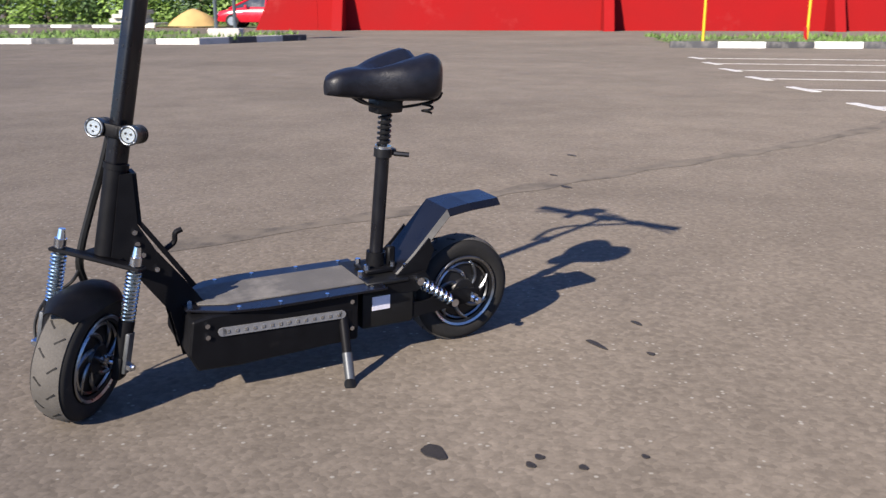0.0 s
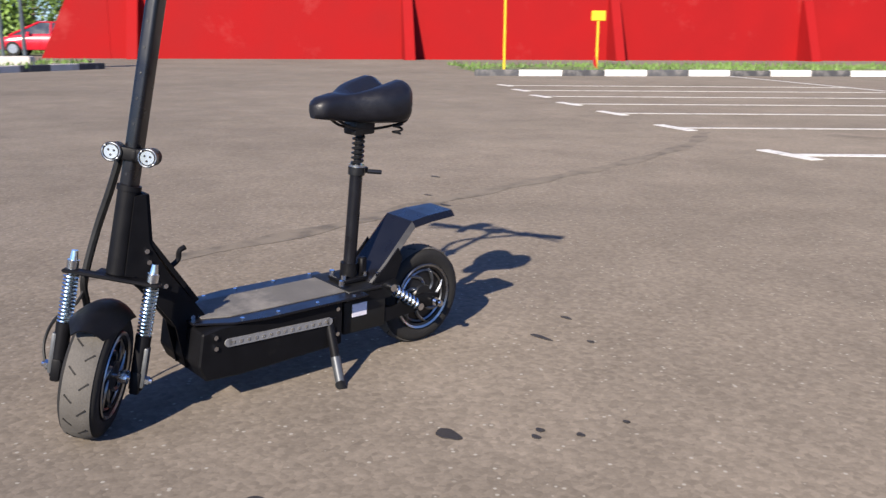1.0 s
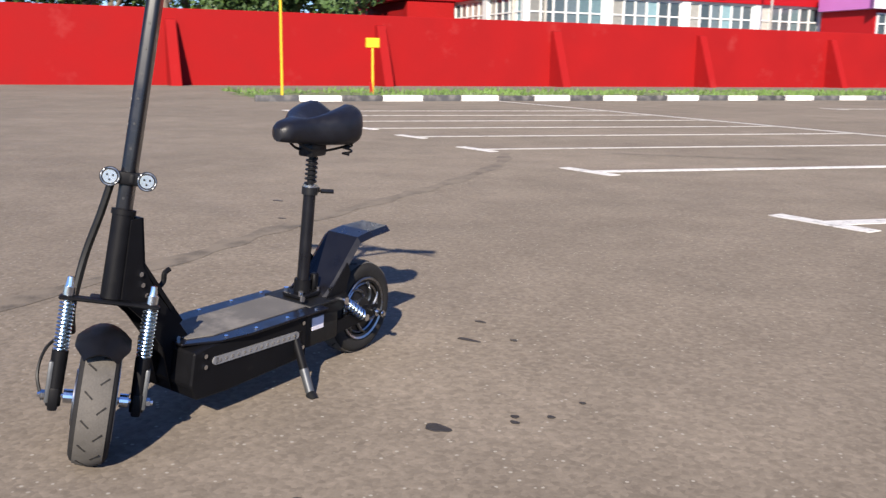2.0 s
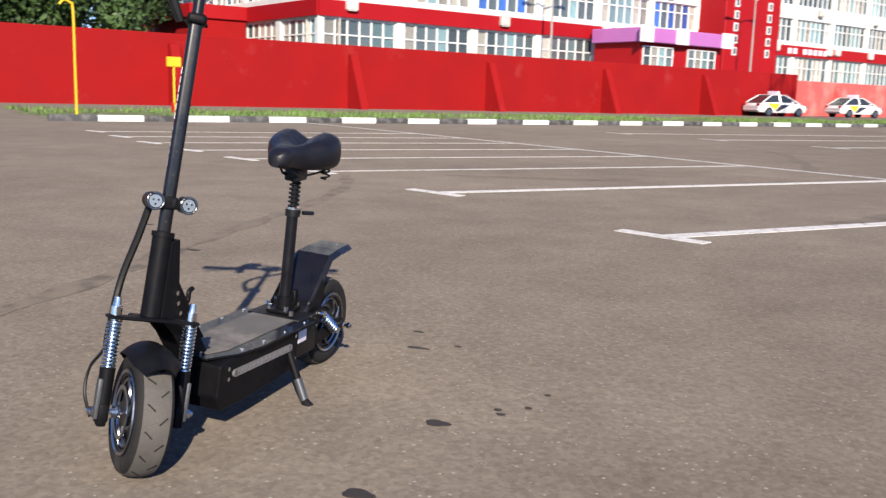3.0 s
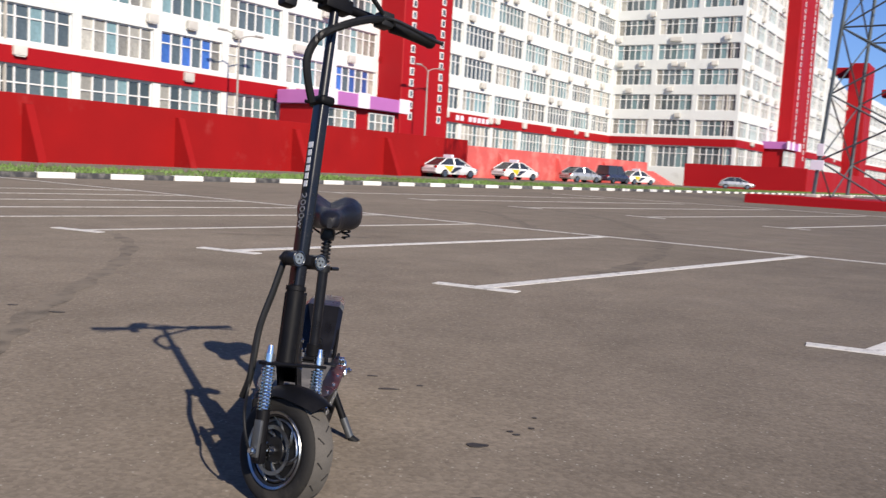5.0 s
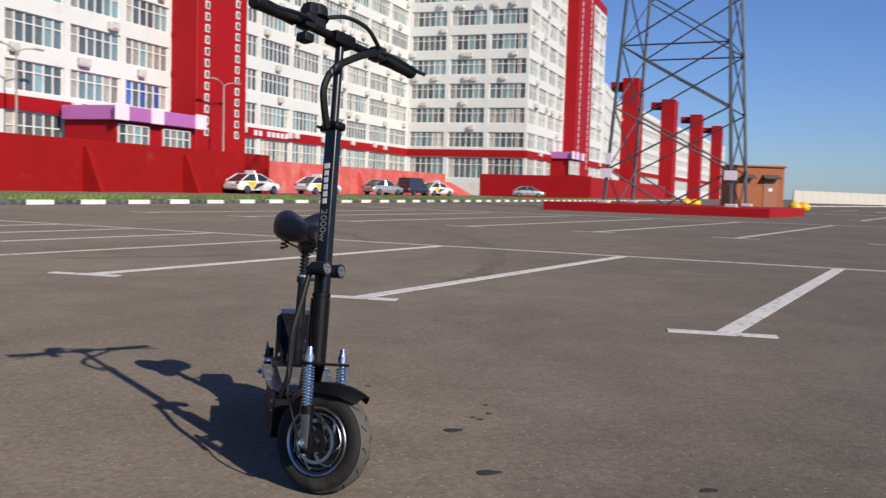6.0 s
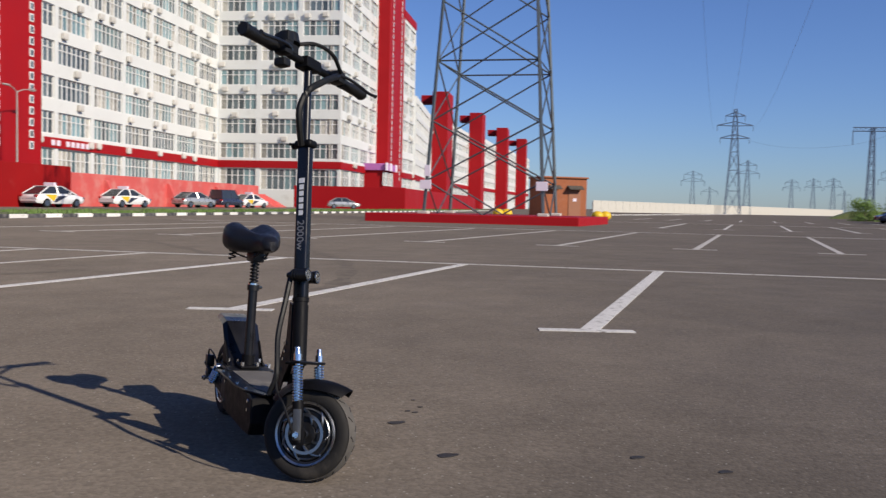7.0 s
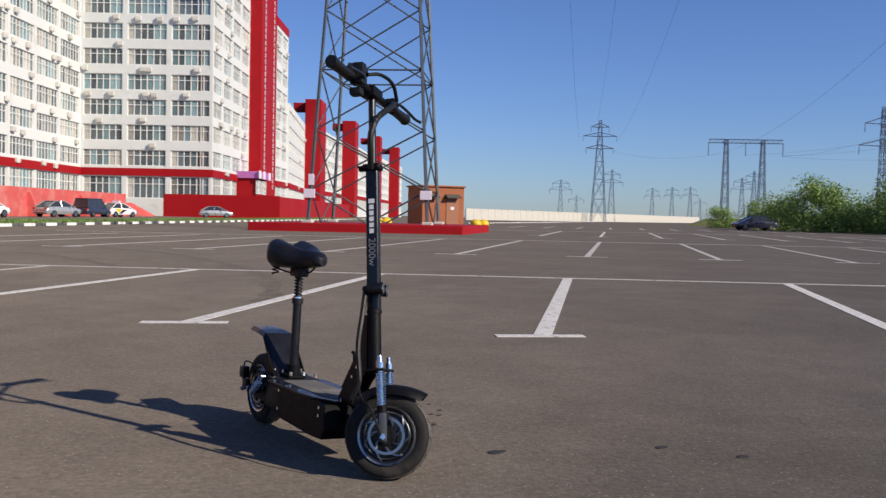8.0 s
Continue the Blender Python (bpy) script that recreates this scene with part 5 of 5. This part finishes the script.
box(bm, (-24.0, -9.95, 2.35), (0.05, 0.9, 0.95), ID, 0.01)
part("panel", bm, PALE_SIGN, board, "pale lilac panel")
bm = B()
box(bm, (-24.0, -9.95, 0.18), (0.5, 0.85, 0.3), ID, 0.06, 2)
part("base", bm, CONCRETE, board)


# ---- parked cars ----
def car(m, paint, label, taxi=False, van=False):
    root = thing("car", m, label, "car", "parked cars")
    L, W = (4.5, 1.8) if van else (4.35, 1.74)
    hgt = 1.85 if van else 1.47
    sec = [(-L / 2, 0.42, 0.72), (-L / 2 + 0.12, 0.30, 0.86), (-L / 2 + 0.55, 0.27, 0.93), (-0.6, 0.26, 0.95), (0.55, 0.26, 0.94), (L / 2 - 0.75, 0.27, 0.86), (L / 2 - 0.2, 0.29, 0.74), (L / 2, 0.40, 0.62)]
    bm = B()
    rows = []
    for k, (x, lo, hi) in enumerate(sec):
        w = W / 2 * (0.86 if k in (0, 7) else 0.96 if k in (1, 6) else 1.0)
        rows.append([bm.verts.new((x, y, z)) for y, z in ((-w * 0.9, lo), (-w, lo + 0.18), (-w, hi - 0.16), (-w * 0.88, hi), (w * 0.88, hi), (w, hi - 0.16), (w, lo + 0.18), (w * 0.9, lo))])
    for a, c in zip(rows, rows[1:]):
        for j in range(8):
            bm.faces.new((a[j], a[(j + 1) % 8], c[(j + 1) % 8], c[j]))
    bm.faces.new(rows[0])
    bm.faces.new(rows[-1])
    bmesh.ops.recalc_face_normals(bm, faces=bm.faces)
    body = part("body", bm, paint, root, "", True)
    bm = B()
    b0, b1, r0, r1 = (-L / 2 + 0.1, L / 2 - 1.0, -L / 2 + 0.3, 0.55) if van else (-L / 2 + 0.30, L / 2 - 0.72, -0.95, 0.22)
    w0, w1 = W / 2 * 0.88, W / 2 * 0.70
    lo = [bm.verts.new(v) for v in ((b0, -w0, 0.92), (b1, -w0, 0.86), (b1, w0, 0.86), (b0, w0, 0.92))]
    hi = [bm.verts.new(v) for v in ((r0, -w1, hgt - 0.04), (r1, -w1, hgt - 0.04), (r1, w1, hgt - 0.04), (r0, w1, hgt - 0.04))]
    bm.faces.new(hi)
    for k in range(4):
        bm.faces.new((lo[k], lo[(k + 1) % 4], hi[(k + 1) % 4], hi[k]))
    part("cabin_glass", bm, CAR_GLASS, root, "dark car glass")
    bm = B()
    box(bm, ((r0 + r1) / 2, 0, hgt - 0.02), (r1 - r0 + 0.12, w1 * 2 + 0.06, 0.05), ID, 0.02)
    part("roof", bm, paint, root)
    for s in (-1, 1):
        for (xa2, za), (xb2, zb) in (((b0, 0.92), (r0, hgt - 0.03)), ((b1, 0.87), (r1, hgt - 0.03)), ((-0.28, 0.93), (-0.30, hgt - 0.03))):
            bm = B()
            ya, yb = s * (w0 + 0.005), s * (w1 + 0.005)
            rod(bm, (xa2, ya, za), (xb2, yb, zb), 0.045, seg=5)
            part("pillar", bm, paint, root)
        bm = B()
        box(bm, (L / 2 - 0.12, s * W * 0.36, 0.66), (0.22, 0.34, 0.14), ID, 0.03)
        part("headlamp", bm, LAMP_CLEAR, root)
        bm = B()
        box(bm, (-L / 2 + 0.08, s * W * 0.38, 0.76), (0.16, 0.26, 0.20), ID, 0.03)
        part("tail_lamp", bm, LAMP_RED, root)
        bm = B()
        box(bm, (0.62, s * (W / 2 + 0.06), 0.98), (0.12, 0.16, 0.12), ID, 0.02)
        part("mirror", bm, paint, root)
        for x in (-1.32, 1.32):
            bm = B()
            rod(bm, (x, s * (W / 2 - 0.20), 0.31), (x, s * (W / 2 + 0.012), 0.31), 0.31, seg=20)
            wh = part("tyre", bm, RUBBER, root)
            bm = B()
            rod(bm, (x, s * (W / 2 + 0.0), 0.31), (x, s * (W / 2 + 0.022), 0.31), 0.20, seg=16)
            part("hubcap", bm, ALLOY, wh)
        if taxi:
            bm = B()
            prism(bm, [(-1.5, 0.88), (-0.4, 0.88), (-0.75, 0.42), (-1.1, 0.62)], s * (W / 2 + 0.001), s * (W / 2 + 0.006))
            part("yellow_flash", bm, YELLOW, root, "yellow livery patch")
            bm = B()
            prism(bm, [(-0.35, 0.8), (0.5, 0.8), (-0.5, 0.36), (-0.75, 0.4)], s * (W / 2 + 0.001), s * (W / 2 + 0.006))
            part("dark_flash", bm, CAR_DARK, root, "dark livery patch")
    if taxi:
        bm = B()
        box(bm, (-0.25, 0, hgt + 0.13), (0.22, 0.95, 0.22), ID, 0.04, 2)
        part("roof_sign", bm, PALE_SIGN, root, "pale taxi roof sign")
    return root


WT = "white taxi saloon with yellow patches parked by the red wall"
car(pose(-36.6, 52.3, 0, 0, 0, 76), CAR_WHITE, WT, True)
car(pose(-36.8, 63.0, 0, 0, 0, 76), CAR_WHITE, WT, True)
car(pose(-36.6, 76.0, 0, 0, 0, 70), CAR_SILVER, "silver saloon parked by the pinkish wall")
car(pose(-36.9, 85.0, 0, 0, 0, 80), CAR_DARK, "dark blue van parked between pale cars", van=True)
car(pose(-35.8, 89.0, 0, 0, 0, 70), CAR_WHITE, WT, True)
car(pose(-31.5, 113.0, 0, 0, 0, 20), CAR_SILVER, "silver saloon parked by the red podium wall")
car(pose(-43.6, -13.9, 0, 0, 0, -92), CAR_RED, "bright red hatchback beside the end of the wall")
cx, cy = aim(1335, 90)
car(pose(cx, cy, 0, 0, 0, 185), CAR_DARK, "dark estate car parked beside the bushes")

# ---- sand heap, concrete slabs ----
bm = B()
bmesh.ops.create_grid(bm, x_segments=26, y_segments=26, size=1.8)
for v in bm.verts:
    r = v.co.length / 1.32
    v.co.z = max(0.0, 0.86 * max(0, 1 - r ** 1.7) + 0.10 * noise.noise(v.co * 1.7)) if r < 1 else 0.002
    v.co += Vector((-44.5, -17.6, 0))
tagged(part("sand_heap", bm, SAND, smooth=True), "smooth heap of yellow sand by the roadside", "sand heap")
rnd = random.Random(8)
for k in range(4):
    bm = B()
    box(bm, (0, 0, 0), (1.4, 1.8 - 0.2 * k, 0.2), ID, 0.04, 2)
    tagged(part("concrete_slab", bm, CONCRETE, loc=pose(-44.5 + rnd.uniform(-0.3, 0.3), -20.4 + rnd.uniform(-0.3, 0.3), 0.12 + 0.2 * k, 0, 0, rnd.uniform(-9, 9))), "broken pale concrete slab stacked in the grass", "slab", "slab stack")


# ---- trees ----
def tree(x, y, h, spread, leaves, seed, material, label, bushy=False):
    rnd = random.Random(seed)
    root = thing("bush" if bushy else "tree", pose(x, y, 0), label, "bush" if bushy else "tree", "bushes" if bushy else "trees")
    bm = B()
    sweep(bm, spline([(0, 0, -0.1), (rnd.uniform(-0.2, 0.2), rnd.uniform(-0.2, 0.2), h * 0.3), (rnd.uniform(-0.3, 0.3), rnd.uniform(-0.3, 0.3), h * 0.75)], 5), [0.03 * h * (1 - 0.075 * k) for k in range(11)], 8)
    tips = []
    for k in range(7):
        a, z0 = k * 2.4 + rnd.uniform(-0.4, 0.4), h * rnd.uniform(0.15 if bushy else 0.28, 0.6)
        e = Vector((math.cos(a) * spread * rnd.uniform(0.45, 0.8), math.sin(a) * spread * rnd.uniform(0.45, 0.8), min(h * 0.95, z0 + h * rnd.uniform(0.15, 0.35))))
        sweep(bm, [(0, 0, z0), (e.x * 0.5, e.y * 0.5, z0 + (e.z - z0) * 0.6), e], [0.012 * h, 0.008 * h, 0.004 * h], 5)
        tips.append(e)
    part("trunk", bm, BARK, root)
    lumps = [(Vector((0, 0, h * 0.80)), spread * 0.55)] + [(t, spread * rnd.uniform(0.34, 0.55)) for t in tips]
    lumps += [(Vector((rnd.uniform(-0.7, 0.7) * spread, rnd.uniform(-0.7, 0.7) * spread, h * rnd.uniform(0.12 if bushy else 0.35, 0.9))), spread * rnd.uniform(0.2, 0.4)) for k in range(9)]
    if bushy:
        lumps += [(Vector((math.cos(k) * 0.75 * spread, math.sin(k) * 0.75 * spread, h * rnd.uniform(0.08, 0.35))), spread * rnd.uniform(0.32, 0.5)) for k in range(9)]
    v, f = [], []
    for k in range(leaves):
        c, r = lumps[rnd.randrange(len(lumps))]
        d = Vector((rnd.gauss(0, 1), rnd.gauss(0, 1), rnd.gauss(0, 1))).normalized()
        p = c + d * r * rnd.uniform(0.55, 1.08)
        p.z = max(p.z, 0.1)
        s = rnd.uniform(0.5, 1.2) * (0.05 + 0.016 * h)
        u = Vector((rnd.gauss(0, 1), rnd.gauss(0, 1), rnd.gauss(0, 1))).normalized()
        w = u.cross(d + Vector((0.01, 0.02, 0.03))).normalized()
        i = len(v)
        v += [p - u * s, p + w * s * 0.55, p + u * s, p - w * s * 0.55]
        f.append((i, i + 1, i + 2, i + 3))
    me = bpy.data.meshes.new("crown")
    me.from_pydata(v, [], f)
    me.materials.append(material)
    ob = new("crown", me)
    ob.parent = root
    return root


rnd = random.Random(21)
for k in range(18):
    tree(-52.0 - rnd.uniform(0, 7), -62.0 + 4.4 * k + rnd.uniform(-1, 1), rnd.uniform(8.5, 12.5), rnd.uniform(3.2, 4.4), 4200, 100 + k, LEAF_DARK if k % 3 else LEAF, "leafy green tree in a row behind the wall")
for k in range(10):
    tree(-64.0 - rnd.uniform(0, 6), -60.0 + 8.8 * k, rnd.uniform(12, 16), rnd.uniform(4.5, 5.5), 3600, 140 + k, LEAF_DARK, "tall dark green tree in a row")
for x, y, h, sp in ((-54.5, 9.6, 10, 3.6), (-58.5, 11.6, 12, 3.6), (-64.0, 11.8, 14, 4.2), (-55.5, 4.8, 11, 4.0)):
    tree(x, y, h, sp, 5200, int(h * 7), LEAF_DARK, "dense dark green tree beside the office block")
for k in range(15):
    tree(-49.0 - rnd.uniform(0, 2.5), -48.0 + 2.9 * k, rnd.uniform(3.4, 5.6), rnd.uniform(2.3, 3.0), 6500, 170 + k, LEAF if k % 2 else LEAF_DARK, "dense leafy green shrub at the edge of the grass", True)
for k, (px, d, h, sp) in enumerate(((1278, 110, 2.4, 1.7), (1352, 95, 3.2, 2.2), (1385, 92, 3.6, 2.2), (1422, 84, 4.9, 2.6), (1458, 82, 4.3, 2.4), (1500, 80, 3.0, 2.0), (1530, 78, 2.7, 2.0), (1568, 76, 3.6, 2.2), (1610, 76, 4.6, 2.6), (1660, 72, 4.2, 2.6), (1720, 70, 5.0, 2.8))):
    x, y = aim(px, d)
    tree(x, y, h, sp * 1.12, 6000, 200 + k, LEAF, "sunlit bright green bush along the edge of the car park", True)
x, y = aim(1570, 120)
bm = B()
box(bm, (x + 4, y, 2.6), (9, 6, 5.2), ID, 0.05)
tagged(part("dark_shed", bm, mat("grey_shed", (0.12, 0.13, 0.15), 0.7, 0, 1, 0.1, 0, 20)), "dark grey flat-roofed shed behind the bushes", "shed")
bm = B()
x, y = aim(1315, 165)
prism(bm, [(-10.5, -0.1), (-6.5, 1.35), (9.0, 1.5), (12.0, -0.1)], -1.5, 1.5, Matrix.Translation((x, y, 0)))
tagged(part("embankment", bm, SOIL), "low dark bank at the far edge", "bank", kind="structure")

# ---- street lamps in front of the office ----
LAMP_POST = mat("pale_lamp_post", (0.36, 0.34, 0.31), 0.6, 0.1, 3, 0.15, 0, 30)
for x, y, h in ((-50.5, 44.0, 9.5), (-47.8, 65.3, 9.6)):
    root = thing("street_lamp", None, "slim pale street lamp with two arms in front of the offices", "street lamp", "street lamps")
    bm = B()
    rod(bm, (x, y, 0), (x, y, h), 0.11, 0.06, 8)
    part("pole", bm, LAMP_POST, root)
    for side in (-1, 1):
        bm = B()
        sweep(bm, spline([(x, y, h - 0.1), (x + 0.1, y + side * 0.7, h + 0.18), (x + 0.2, y + side * 1.5, h + 0.30)], 5), 0.045, 6)
        arm = part("arm", bm, LAMP_POST, root)
        bm = B()
        box(bm, (x + 0.22, y + side * 1.85, h + 0.31), (0.25, 0.8, 0.14), ID, 0.03)
        part("lamp_head", bm, LAMP_POST, arm, "flat lamp head")

# ---- the street front lies two degrees off the axes of the bays ----
SITE = pose(-1, -5, 0, 0, 0, 2.1) @ pose(1, 5, 0)
FRONT = ("office_building", "stair_tower", "wall_fence", "wall_ramp", "wall_corner", "wall_podium", "wall_podium_side", "outdoor_stairs", "brick_hut", "wall_far", "bollard", "street_lamp", "kerb_2", "kerb_3", "kerb_4", "kerb_end",
         "ground_verge_2", "ground_verge_3", "gas_pipe", "utility_sign", "sign_board", "sand_heap", "concrete_slab", "tree")
for ob in list(scene.objects):
    kind = ob.name.split(".")[0]
    if ob.parent is None and (kind in FRONT or (kind == "car" and ob.matrix_basis.translation.x < -20) or (kind in ("bush", "grass") and ob.matrix_basis.translation.x < -20)):
        ob.matrix_basis = SITE @ ob.matrix_basis
